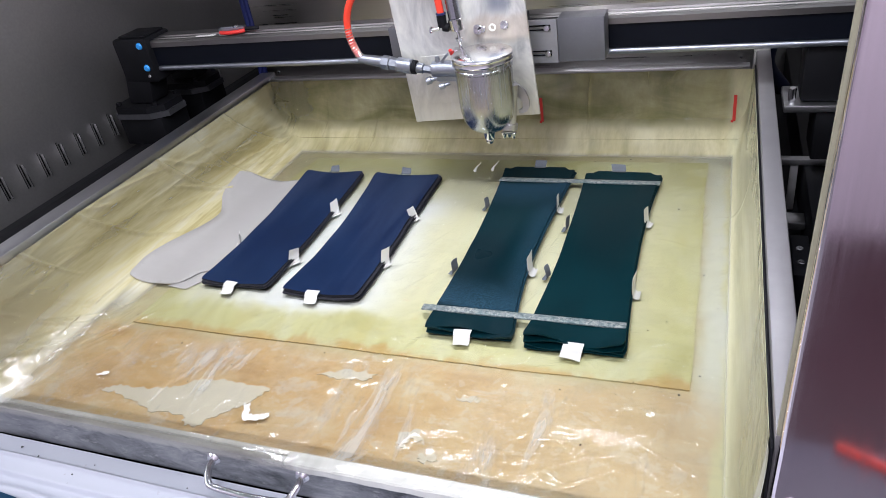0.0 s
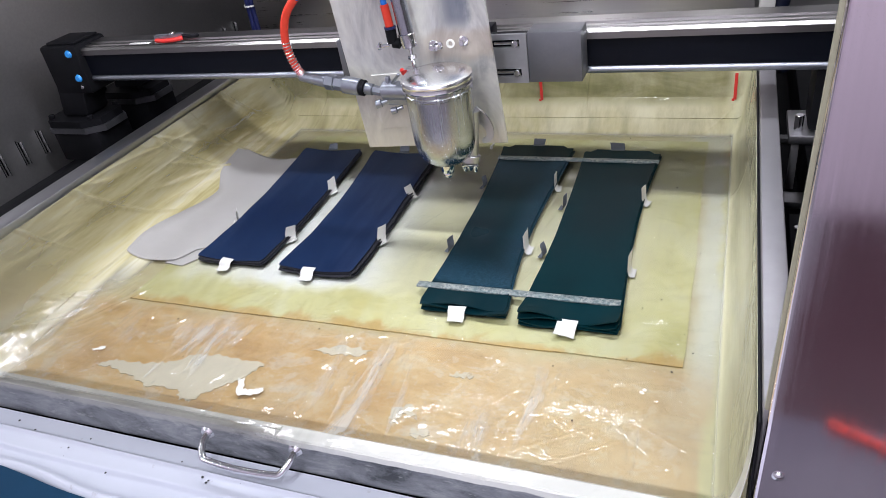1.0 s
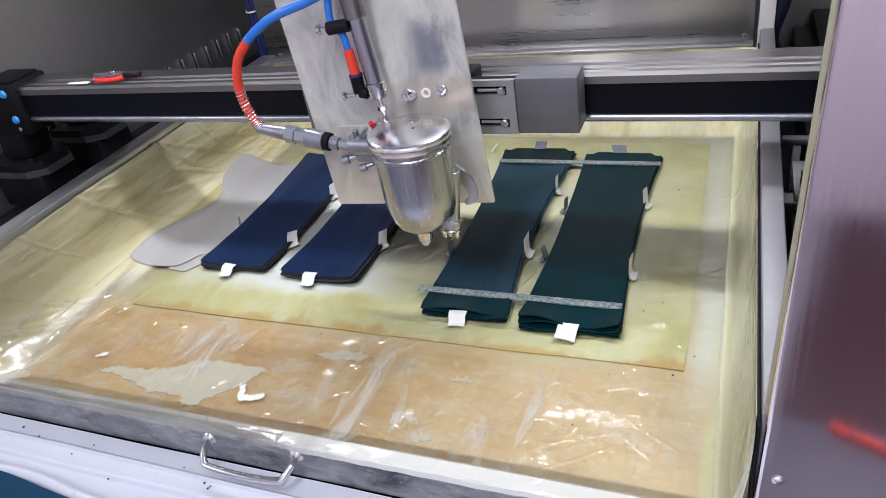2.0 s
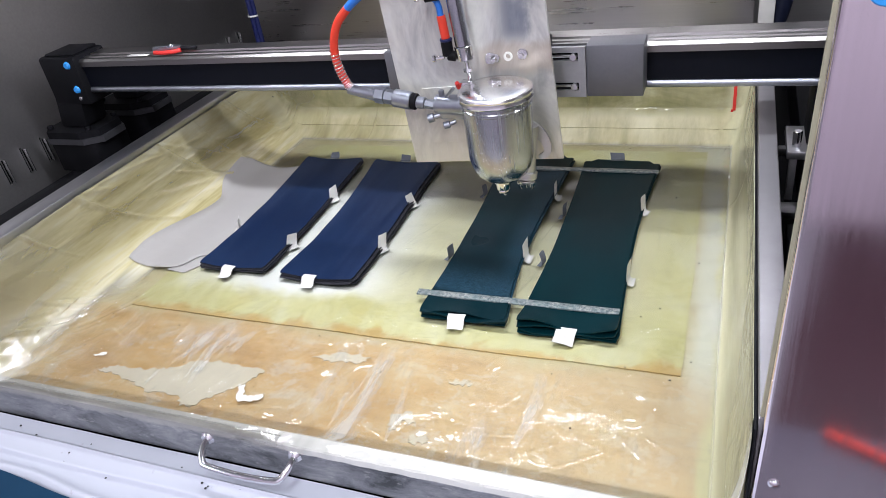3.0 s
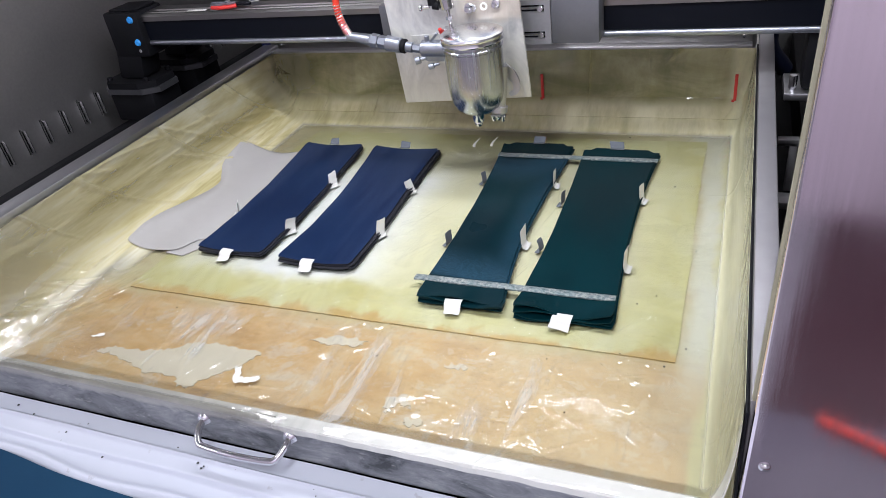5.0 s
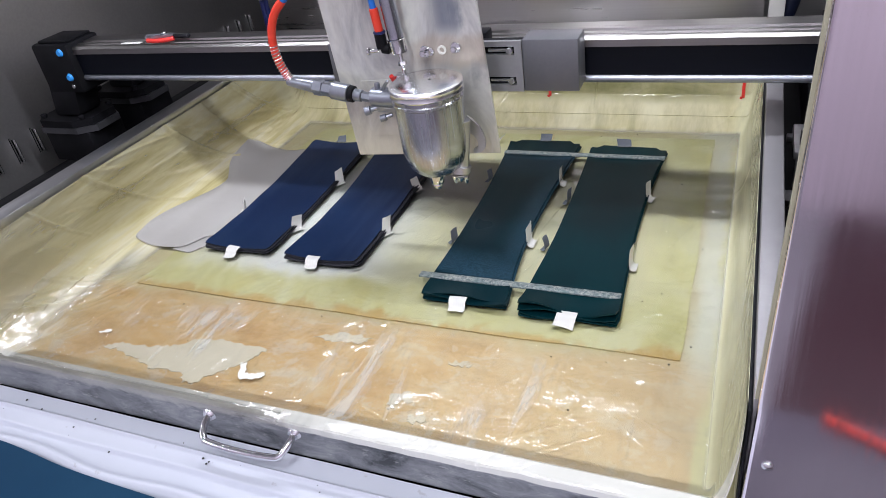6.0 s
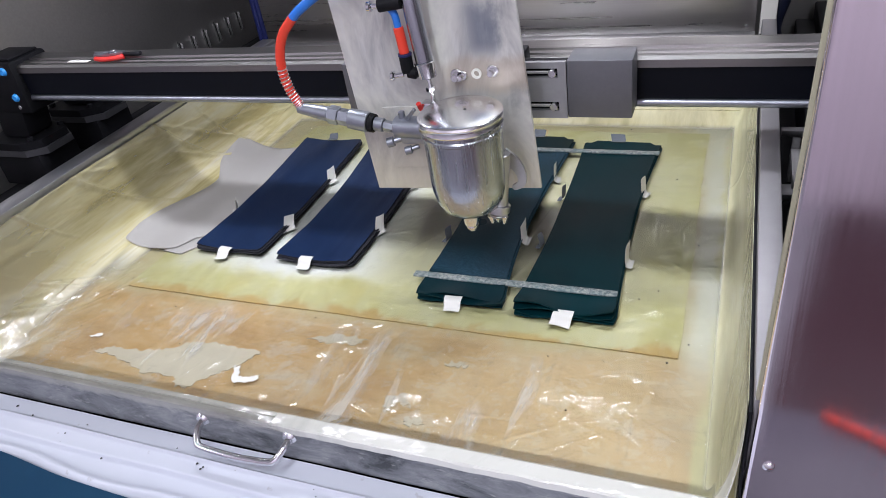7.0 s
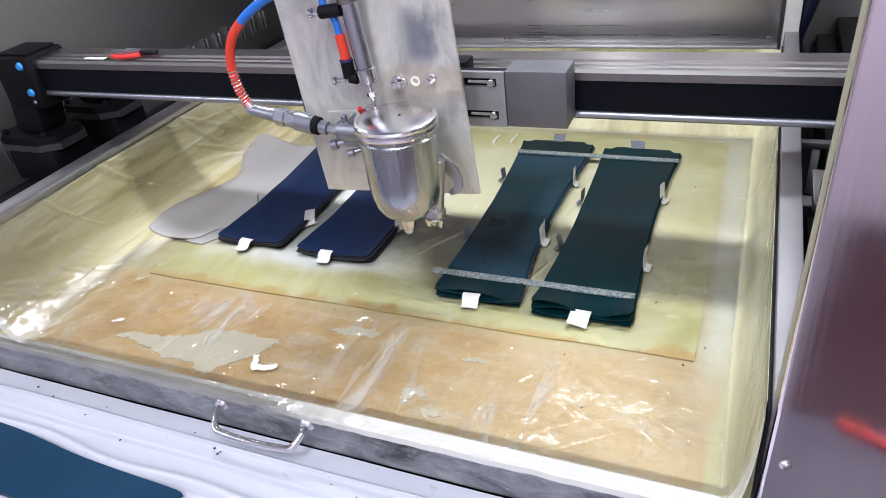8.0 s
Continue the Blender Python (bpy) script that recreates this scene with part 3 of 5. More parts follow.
root = thing("back_panel", "brushed stainless panel standing behind the tray", "panel")
bm = boxes(((-1.12, 0.850, 0.140), (0.066, 0.857, 0.75), 0.0015))
part("sheet", bm, upright_sheet(), root)
bm = boxes(((-1.12, 0.836, 0.132), (0.066, 0.850, 0.140), 0.001))
part("lower_flange", bm, STEEL_X, root)
for x in (0.05, -0.52, -1.085):
    bm = bmesh.new()
    rod(bm, (x, 0.851, 0.156), (x, 0.847, 0.156), 0.0035, seg=12)
    part("screw", bm, CHROME, root)
bm = boxes(((0.074, 0.845, 0.10), (0.104, 0.88, 0.75), 0.002))
lone("corner_post", bm, plain("pale_post_paint", (0.6, 0.58, 0.55), 0.5), "pale painted post at the booth corner", "post")

# ---------- tray ----------
tray = thing("spray_tray", "stainless pull-out spray tray with raised sides and a handle", "tray")
BX0, BX1, BY0, BY1 = -1.07, 0.066, -0.212, 0.775
part("bed_board", boxes(((BX0, BY0, -0.02), (BX1 + 0.008, BY1, 0.0))), BED, tray, "tan board crusted with cream lacquer", smooth=False)
part("left_side", boxes(((BX0 - 0.012, -0.22, -0.05), (BX0, BY1 + 0.01, 0.166), 0.002)), STEEL, tray)
part("left_rim", boxes(((BX0 - 0.036, -0.22, 0.150), (BX0 + 0.006, BY1 + 0.03, 0.172), 0.003)), STEEL, tray, "folded steel rim")
part("back_side", boxes(((BX0, BY1, -0.05), (BX1, BY1 + 0.01, 0.160), 0.002)), STEEL_X, tray)
part("back_rim", boxes(((BX0, BY1 - 0.002, 0.150), (BX1, BY1 + 0.024, 0.163), 0.002)), STEEL_X, tray)
part("right_side", boxes(((BX1 + 0.0085, -0.2275, -0.05), (BX1 + 0.0115, BY1 + 0.01, 0.161), 0.001)), DARKIRON, tray, "dark edge of the side sheet")
part("side_lining", boxes(((BX1 + 0.0077, BY0, 0.001), (BX1 + 0.0083, BY1 - 0.001, 0.159))), SEAL, tray, "cream lacquer caked on the side", smooth=False)
part("right_rim", boxes(((BX1 + 0.012, -0.2155, -0.05), (BX1 + 0.039, BY1 + 0.2, 0.170), 0.003), ((BX1 + 0.012, -0.2205, -0.05), (BX1 + 0.0165, -0.2158, 0.170), 0.001)), RIMSTEEL, tray, "bare steel rim bar")
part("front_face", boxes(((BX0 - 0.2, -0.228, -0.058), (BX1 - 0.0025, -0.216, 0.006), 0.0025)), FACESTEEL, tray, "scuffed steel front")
part("front_lip", boxes(((BX0 - 0.2, -0.2165, -0.004), (BX1 - 0.0025, -0.2085, 0.0075), 0.002)), LIPPAINT, tray, "pale lip dulled by lacquer")
bm = bmesh.new()
hx0, hx1 = -0.597, -0.458
pts = [(hx0, -0.226, -0.014), (hx0 + 0.001, -0.243, -0.018), (hx0 + 0.008, -0.258, -0.026), (hx0 + 0.022, -0.262, -0.028),
       ((hx0 + hx1) / 2, -0.264, -0.029), (hx1 - 0.022, -0.262, -0.028), (hx1 - 0.008, -0.258, -0.026), (hx1 - 0.001, -0.243, -0.018), (hx1, -0.226, -0.014)]
sweep(bm, smooth_path(pts, 8), 0.0048, 14)
handle = part("handle", bm, CHROME, tray, "bowed chrome pull handle")
for x in (hx0, hx1):
    bm = bmesh.new()
    rod(bm, (x, -0.2275, -0.014), (x, -0.232, -0.014), 0.0105, 0.0085, 20)
    part("rosette", bm, CHROME, handle)
for x in (0.040, -0.362):
    bm = boxes(((x, BY1 - 0.0195, 0.053), (x + 0.006, BY1 - 0.0175, 0.109)))
    box(bm, (x - 0.003, BY1 - 0.0195, 0.050), (x + 0.002, BY1 - 0.0175, 0.055))
    part("red_mark", bm, REDTAPE, tray, "strip of red tape on the back side")

# ---------- yellowed sheet, film ----------
rng = random.Random(3)
edge = [(-0.925, 0.0), (-0.6, -0.002), (-0.3, -0.001), (0.0, 0.0), (0.002, 0.2), (-0.002, 0.45), (0.0, 0.662), (-0.4, 0.66), (-0.9, 0.655), (-0.93, 0.4), (-0.92, 0.2)]
bm = bmesh.new()
prism(bm, ragged(edge, 0.0015, 4, 6), 0.0005, 0.0025)
lone("lacquered_sheet", bm, SHEET, "large thin sheet yellowed by sprayed lacquer", "sheet", smooth=False)


def film_height(x, y):
    """Soft folds of the film, running slantwise, calm under the work."""
    s, c = math.sin(radians(52)), math.cos(radians(52))
    u, w = x * s - y * c, x * c + y * s
    a = noise.noise((u * 22, w * 4.5, 0.3))
    b = noise.noise((u * 55 + 3, w * 8, 4.1))
    d = noise.noise((x * 9, y * 30, 8.2))
    gate = max(0.0, noise.noise((x * 4.5, y * 4.5, 2.7)) + 0.22)
    ridge = gate * (max(0.0, 1 - abs(a) * 7.0) ** 1.5 * 0.0042 + max(0.0, 1 - abs(b) * 7) ** 1.5 * 0.0022 + max(0, 1 - abs(d) * 8) ** 1.5 * 0.0013)
    return ridge * (0.16 if y < 0.02 else 0.22)


def fold(v, a, b, r, high):
    """Place along a cross-section that runs down one side, along the flat and up the other; v from a to b, corner radii r."""
    ra, rb = r
    if v < a + ra:
        f = (a + ra - v) / ra
        ang = min(f, 1.0) * math.pi / 2
        return a + ra - ra * math.sin(ang), high * (1 - math.cos(ang))
    if v > b - rb:
        f = (v - b + rb) / rb
        ang = min(f, 1.0) * math.pi / 2
        return b - rb + rb * math.sin(ang), high * (1 - math.cos(ang))
    return v, 0.0


def back_fold(w, d):
    """The film at the back: a slack slope up from the bed, a crease, then upright along the back side."""
    if w < 0.685:
        return w, 0.0
    f = (w - 0.685) / (d - 0.685)
    if f < 0.5:
        return 0.685 + (d - 0.005 - 0.685) * 2 * f, 0.053 * (2 * f) ** 1.7
    return d - 0.005 + 0.005 * (2 * f - 1), 0.053 + 0.103 * (2 * f - 1)


def film_creases(vs, ws):
    """Sharp little folds scattered over the film: heights on the grid of the unrolled sheet."""
    rng = random.Random(12)
    vs, ws = np.array(vs), np.array(ws)
    high = np.zeros((len(vs), len(ws)))
    lines = []
    for i in range(70):
        lines.append((rng.uniform(-0.98, 0.05) if i % 3 else rng.uniform(-0.28, 0.05), rng.uniform(-0.20, 0.0), rng.choice((rng.gauss(-30, 18), rng.gauss(52, 14), rng.gauss(8, 14))), rng.uniform(0.012, 0.075), (10, 30)))
    for i in range(45):
        lines.append((rng.uniform(-0.55, 0.03), rng.gauss(0.012, 0.02), rng.gauss(-6, 22), rng.uniform(0.01, 0.04), (18, 33)))
    for i in range(60):
        lines.append((rng.uniform(-0.06, 0.05) if i % 2 else rng.uniform(-0.95, 0.05), rng.uniform(0.0, 0.72) if i % 2 else rng.uniform(0.62, 0.82), rng.gauss(40, 40), rng.uniform(0.01, 0.04), (18, 38)))
    for i in range(35):
        lines.append((rng.uniform(-0.9, -0.05), rng.uniform(0.02, 0.6), rng.gauss(55, 25), rng.uniform(0.01, 0.03), (18, 36)))
    for i in range(36):
        lines.append((BX0 + 0.15 * rng.random(), rng.uniform(-0.2, 0.45) if i % 3 else rng.uniform(0.3, 0.72), rng.gauss(76, 7), rng.uniform(0.05, 0.24), (24, 50)))
    for i in range(34):
        lines.append((BX0 + 0.06 + 0.10 * rng.random(), rng.uniform(-0.21, 0.35), rng.gauss(63, 6), rng.uniform(0.04, 0.15), (12, 34)))
    lines += [(-0.030, 0.285, 74, 0.115, (24, 30)), (-0.020, 0.305, 78, 0.09, (20, 28)), (-0.245, 0.330, 84, 0.10, (22, 34)), (-0.240, 0.250, 68, 0.06, (20, 30)),
              (-0.250, 0.150, 76, 0.06, (20, 30)), (-0.470, 0.300, 70, 0.10, (16, 24)), (-0.440, 0.200, 62, 0.08, (16, 26))]
    for x, y, turn, half, (lo, hi) in lines:
        c, sn = math.cos(radians(turn)), math.sin(radians(turn))
        wide = rng.uniform(0.0024, 0.0042)
        rise = wide * math.tan(radians(rng.uniform(lo, hi)))
        if -1.0 < x < -0.60 and 0.03 < y < 0.64:
            continue
        if x < BX0 + 0.16:
            wide, rise = wide * 1.35, rise * 1.35
        elif y > 0.03:
            wide, rise = wide * 1.1, rise * 1.1
        else:
            wide, rise = wide * 0.62, rise * 0.62
        if x < BX0 + 0.16 and y < -0.14:
            continue
        reach = half + wide
        i0, i1 = np.searchsorted(vs, (x - reach, x + reach))
        j0, j1 = np.searchsorted(ws, (y - reach, y + reach))
        if i1 <= i0 or j1 <= j0:
            continue
        dx, dy = vs[i0:i1, None] - x, ws[None, j0:j1] - y
        t, u = dx * c + dy * sn, -dx * sn + dy * c
        u = u + 0.04 * half * np.sin(t / half * 2.2)
        taper = np.clip(1 - np.abs(t) / half, 0, 1)
        w = wide * (0.35 + 0.65 * taper)
        bump = np.clip(1 - np.abs(u) / w, 0, 1) * rise * (0.3 + 0.7 * taper) * (taper > 0)
        high[i0:i1, j0:j1] = np.maximum(high[i0:i1, j0:j1], bump)
    return high


def make_film():
    """One sheet laid over the tray: hanging in a slack curve down the sides and back, folded over the front edge."""
    bm = bmesh.new()
    a, b = BX0 + 0.006, BX1 + 0.0075
    vs = np.concatenate([a + 0.105 * np.linspace(0, 1, 80) ** 1.4, np.linspace(a + 0.108, b - 0.032, 680), b - 0.03 * np.linspace(1, 0, 26) ** 1.4])
    c, d = BY0 - 0.0185, BY1 - 0.004
    ws = np.concatenate([np.linspace(-0.013, 0, 8) + c, np.linspace(c + 0.003, 0.03, 200), np.linspace(0.033, 0.685, 220), np.linspace(0.689, d, 64)])
    verts = []
    creases = film_creases(vs, ws)
    for v, high in zip(vs, creases):
        line = []
        for w, extra in zip(ws, high):
            x, zx = fold(v, a, b, (0.105, 0.03), 0.156)
            y, zy = back_fold(max(w, c), d)
            h = film_height(x + zx * 0.6, y + zy * 0.6)
            if x < -0.5 and zx > 0:
                k = min(1.0, zx / 0.02)
                m = max(0.0, 1 - abs(noise.noise((zx * 26 + x * 14 + y * 2.2, y * 3.2, 6.5))) * 7) ** 1.5 * 0.0014
                m += max(0.0, 1 - abs(noise.noise((zx * 50 - x * 20 + y * 4.0, y * 6, 1.5))) * 8) ** 1.5 * 0.0007
                h = h * (1 - k) + m * k
            if x > -0.5 and zx > 0:
                h *= 0.15
            h += extra
            z = 0.0034 + math.hypot(zx, zy) if max(zx, zy) < 0.1 else 0.0034 + max(zx, zy)
            z = min(z, 0.160)
            sag = 0.004 * (1 + noise.noise((zx * 6, y * 4, 5)))
            if zx > 0.02:
                x += (h * 1.2 + sag * zx / 0.15) if x < -0.5 else -(h * 0.2 + 0.1 * sag)
            if zy > 0.02:
                y -= h * 1.6 + sag
            if y < BY0 + 0.02 and zx < 0.02:
                z = max(z, 0.0110 - 0.38 * max(0.0, y - BY0))
            z += h
            if w < c:
                z += (w - c) * 0.9 + 0.003 * noise.noise((x * 30, w * 20, 2))
                y -= 0.002 + h
            line.append(bm.verts.new((x, y, z)))
        verts.append(line)
    for p, q in zip(verts, verts[1:]):
        for i in range(len(p) - 1):
            if p[i].co.y < BY0 - 0.012 and p[i].co.x < -0.47 + 0.1 * noise.noise((p[i].co.z * 60, 0, 7)):
                continue
            bm.faces.new((p[i], q[i], q[i + 1], p[i + 1]))
    for v in [v for v in bm.verts if not v.link_faces]:
        bm.verts.remove(v)
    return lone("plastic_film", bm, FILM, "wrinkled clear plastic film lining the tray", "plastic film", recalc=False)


make_film()

# pale bare spots and flakes in front
spots = thing("bare_patch", "ragged pale bare patch worn through the lacquer", "stain")
main = [(-0.856, -0.156), (-0.83, -0.140), (-0.778, -0.141), (-0.74, -0.133), (-0.705, -0.108), (-0.668, -0.099), (-0.634, -0.102), (-0.578, -0.104),
        (-0.59, -0.130), (-0.62, -0.160), (-0.640, -0.178), (-0.648, -0.197), (-0.668, -0.194), (-0.682, -0.176), (-0.742, -0.181), (-0.768, -0.173), (-0.81, -0.160)]
bm = bmesh.new()
prism(bm, ragged(main, 0.0040, 7, 7), 0.0003, 0.0012)
part("patch", bm, PATCH, spots, smooth=False)
for i, o in enumerate(([(-0.521, -0.064), (-0.476, -0.044), (-0.429, -0.045), (-0.44, -0.060), (-0.48, -0.066)],
                       [(-0.354, -0.147), (-0.327, -0.134), (-0.312, -0.157), (-0.330, -0.150), (-0.343, -0.172)],
                       [(-0.30, -0.068), (-0.275, -0.062), (-0.265, -0.070), (-0.285, -0.074)],
                       [(-0.315, -0.176), (-0.292, -0.168), (-0.285, -0.178), (-0.305, -0.186)])):
    bm = bmesh.new()
    prism(bm, ragged(o, 0.0042, 20 + i, 7), 0.0003, 0.0012)
    part("patch", bm, PATCH, spots, smooth=False)
for i, o in enumerate(([(-0.598, -0.142), (-0.586, -0.142), (-0.578, -0.160), (-0.560, -0.158), (-0.549, -0.150), (-0.547, -0.160), (-0.563, -0.170), (-0.580, -0.172)],
                       [(-0.887, -0.132), (-0.868, -0.122), (-0.865, -0.127), (-0.880, -0.135)])):
    bm = bmesh.new()
    prism(bm, ragged(o, 0.0022, 40 + i, 5), 0.0046, 0.0053)
    lone("paint_flake", bm, FLAKE, "torn white flake lying on the film", "flake", "flakes on the film", smooth=False)

# ---------- leather ----------


def sheet_edges(points):
    p = np.array(points)
    return np.poly1d(np.polyfit(p[:, 1], p[:, 0], 3))


def leather_sheet(left, right, y0, y1, z, thick, seed, skew=(0, 0), curl=0.0, notch=False):
    """One cut piece between two curved long edges, with rounded corners and a slight wave."""
    bm = bmesh.new()
    nu, nv = 14, 44
    rng = random.Random(seed)
    ph = rng.uniform(0, 9)
    top, low = [], []
    for j in range(nv + 1):
        v = j / nv
        y = y0 + (y1 - y0) * v
        a, b = left(y), right(y)
        edge = min(v, 1 - v) * (y1 - y0)
        if edge < 0.004:
            r = 0.004 - math.sqrt(max(0, 0.004 ** 2 - (0.004 - edge) ** 2))
            a, b = a + r * 0.8, b - r * 0.8
        ta, tb = [], []
        for i in range(nu + 1):
            u = i / nu
            x = a + (b - a) * u + skew[0]
            yy = y + skew[1] + 0.002 * math.sin(u * 5 + ph) * (1 if v in (0, 1) else 0)
            if notch and v > 0.97:
                yy -= 0.012 * (abs(u - 0.5) > 0.36) * (v - 0.97) / 0.03
            wave = 0.0030 * (abs(u - 0.5) * 2) ** 2.4 + 0.0011 * noise.noise((x * 14, y * 7, ph)) + curl * (max(0, 0.12 - v) / 0.12) ** 2 * (0.5 + 0.5 * math.sin(u * 7 + ph))
            wave += 0.0016 * (abs(u - 0.5) * 2) ** 6 * noise.noise((y * 16, ph, u))
            ta.append(bm.verts.new((x, yy, z + thick + wave)))
            tb.append(bm.verts.new((x, yy, z + wave)))
        top.append(ta)
        low.append(tb)
    for j in range(nv):
        for i in range(nu):
            bm.faces.new((top[j][i], top[j][i + 1], top[j + 1][i + 1], top[j + 1][i]))
            bm.faces.new((low[j][i], low[j + 1][i], low[j + 1][i + 1], low[j][i + 1]))
        for a, b in ((0, 1), (nu, -1)):
            bm.faces.new((top[j][a], top[j + 1][a], low[j + 1][a], low[j][a]))
    for j in (0, nv):
        for i in range(nu):
            bm.faces.new((top[j][i], top[j][i + 1], low[j][i + 1], low[j][i]))
    return bm


def leather_stack(left, right, y0, y1, material, label, seed, curl, notch, n=4):
    root = thing("leather_stack", label, "leather", "leather pieces in the tray")
    le, ri = sheet_edges(left), sheet_edges(right)
    rng = random.Random(seed)
    z = 0.0062
    for i in range(n):
        last = i == n - 1
        skew = (0, 0) if last else (rng.uniform(0.0, 0.007), rng.uniform(-0.006, 0.001))
        bm = leather_sheet(le, ri, y0, y1, z, 0.0018, seed * 10 + i, skew, curl * (0.5 + 0.5 * i), notch)
        ob = part("leather_sheet", bm, LEATHER_EDGE if not last and material is LEATHER_BLUE else material, root)
        if material is LEATHER_BLUE:
            ob.data.materials.append(LEATHER_EDGE)
            for p in ob.data.polygons:
                if abs(p.normal.z) < 0.5:
                    p.material_index = len(ob.data.materials) - 1
        z += 0.0026
    if material is LEATHER_BLUE:
        for x, y, a in ((ri(y0) - 0.017, y0 + 0.011, 8), (le(y1) + 0.012, y1 - 0.006, 4), (ri(y1) - 0.012, y1 - 0.006, 4)):
            bm = boxes(((x - 0.012, y - 0.005, z - 0.0007), (x + 0.012, y + 0.005, z - 0.0001)))
            part("corner_mark", bm, plain("pale_corner_mark", (0.10, 0.13, 0.24), 0.5), root, "faint pale corner mark")
    return root


leather_stack([(-0.876, 0.565), (-0.871, 0.511), (-0.858, 0.412), (-0.853, 0.29), (-0.854, 0.19), (-0.861, 0.117)],
              [(-0.729, 0.547), (-0.720, 0.387), (-0.718, 0.266), (-0.714, 0.188), (-0.721, 0.12)],
              0.117, 0.558, LEATHER_BLUE, "stack of navy blue leather pieces beside grey paper", 1, 0.0, False)
leather_stack([(-0.696, 0.562), (-0.693, 0.532), (-0.681, 0.445), (-0.670, 0.313), (-0.671, 0.221), (-0.681, 0.112)],
              [(-0.542, 0.54), (-0.539, 0.413), (-0.537, 0.265), (-0.533, 0.174), (-0.536, 0.112)],
              0.110, 0.553, LEATHER_BLUE, "stack of navy blue leather pieces with white overspray beside it", 2, 0.0, False)
leather_stack([(-0.407, 0.6), (-0.398, 0.543), (-0.393, 0.443), (-0.389, 0.35), (-0.386, 0.237), (-0.386, 0.106), (-0.391, 0.055)],
              [(-0.257, 0.601), (-0.255, 0.539), (-0.265, 0.446), (-0.272, 0.31), (-0.269, 0.208), (-0.257, 0.118), (-0.251, 0.051)],
              0.052, 0.602, LEATHER_WET, "stack of dark green leather pieces being sprayed, held by strips", 3, 0.004, True)
leather_stack([(-0.231, 0.59), (-0.230, 0.54), (-0.226, 0.438), (-0.222, 0.309), (-0.225, 0.206), (-0.230, 0.108), (-0.233, 0.054)],
              [(-0.085, 0.584), (-0.084, 0.537), (-0.095, 0.448), (-0.100, 0.369), (-0.097, 0.247), (-0.091, 0.116), (-0.088, 0.043)],
              0.046, 0.588, LEATHER_GREEN, "stack of dark green leather pieces with curled front edge", 4, 0.006, True)

for y, x0, x1 in ((0.0985, -0.409, -0.092), (0.5385, -0.402, -0.083)):
    bm = boxes(((x0, y - 0.0066, 0.0166), (x1, y + 0.0066, 0.0200), 0.0008))
    lone("clamping_strip", bm, STRIP, "paint-flecked strip across both green leather stacks", "strip", "clamping strips")

# ---------- paper ----------
def draped(outline, z, lift):
    """A thin flexible piece that follows the film under it."""
    bm = bmesh.new()
    f = bm.faces.new([bm.verts.new((x, y, 0)) for x, y in outline])
    bmesh.ops.triangulate(bm, faces=[f])
    for _ in range(3):
        bmesh.ops.subdivide_edges(bm, edges=[e for e in bm.edges if e.calc_length() > 0.012], cuts=1, use_grid_fill=False)
        bmesh.ops.triangulate(bm, faces=[g for g in bm.faces if len(g.verts) > 3])
    for v in bm.verts:
        v.co.z = z + lift(v.co.x, v.co.y)
    return bm


def film_slope(x):
    """Height of the film where it curves up the left side."""
    return fold(x, BX0 + 0.006, BX1, (0.105, 0.03), 0.156)[1] if x > BX0 + 0.12 else 0.156 * (1 - math.sqrt(max(0.0, 1 - min(1.0, (BX0 + 0.111 - x) / 0.105) ** 2))) if x < BX0 + 0.111 else 0.0


outline = [(-1.023, 0.512), (-1.005, 0.528), (-0.975, 0.530), (-0.925, 0.521), (-0.862, 0.517), (-0.85, 0.35), (-0.852, 0.18), (-0.887, 0.150),
           (-0.912, 0.112), (-0.965, 0.104), (-1.004, 0.1005), (-1.011, 0.1065), (-1.0125, 0.122), (-1.014, 0.160), (-1.009, 0.212), (-1.000, 0.261), (-0.989, 0.314),
           (-0.986, 0.358), (-0.998, 0.386), (-1.012, 0.417), (-1.019, 0.462)]
rim = [(q.x, q.y) for q in smooth_path([(x, y, 0) for x, y in outline + outline[:1]], 4)][:-1]
bm = draped(rim, 0.0062, lambda x, y: film_slope(x) + 0.0008 * (1 + noise.noise((x * 9, y * 9, 0))))
paper = lone("paper_pattern", bm, PAPER, "curved grey paper pattern lying under the blue leather", "paper")
paper.modifiers.new("thickness", "SOLIDIFY").thickness = 0.0008
bm = bmesh.new()
prism(bm, [(-0.93, 0.104), (-0.886, 0.099), (-0.858, 0.14), (-0.85, 0.18), (-0.90, 0.15)], 0.0042, 0.0050)
lone("paper_scrap", bm, PAPER, "small grey paper scrap under the paper pattern", "paper", smooth=False)


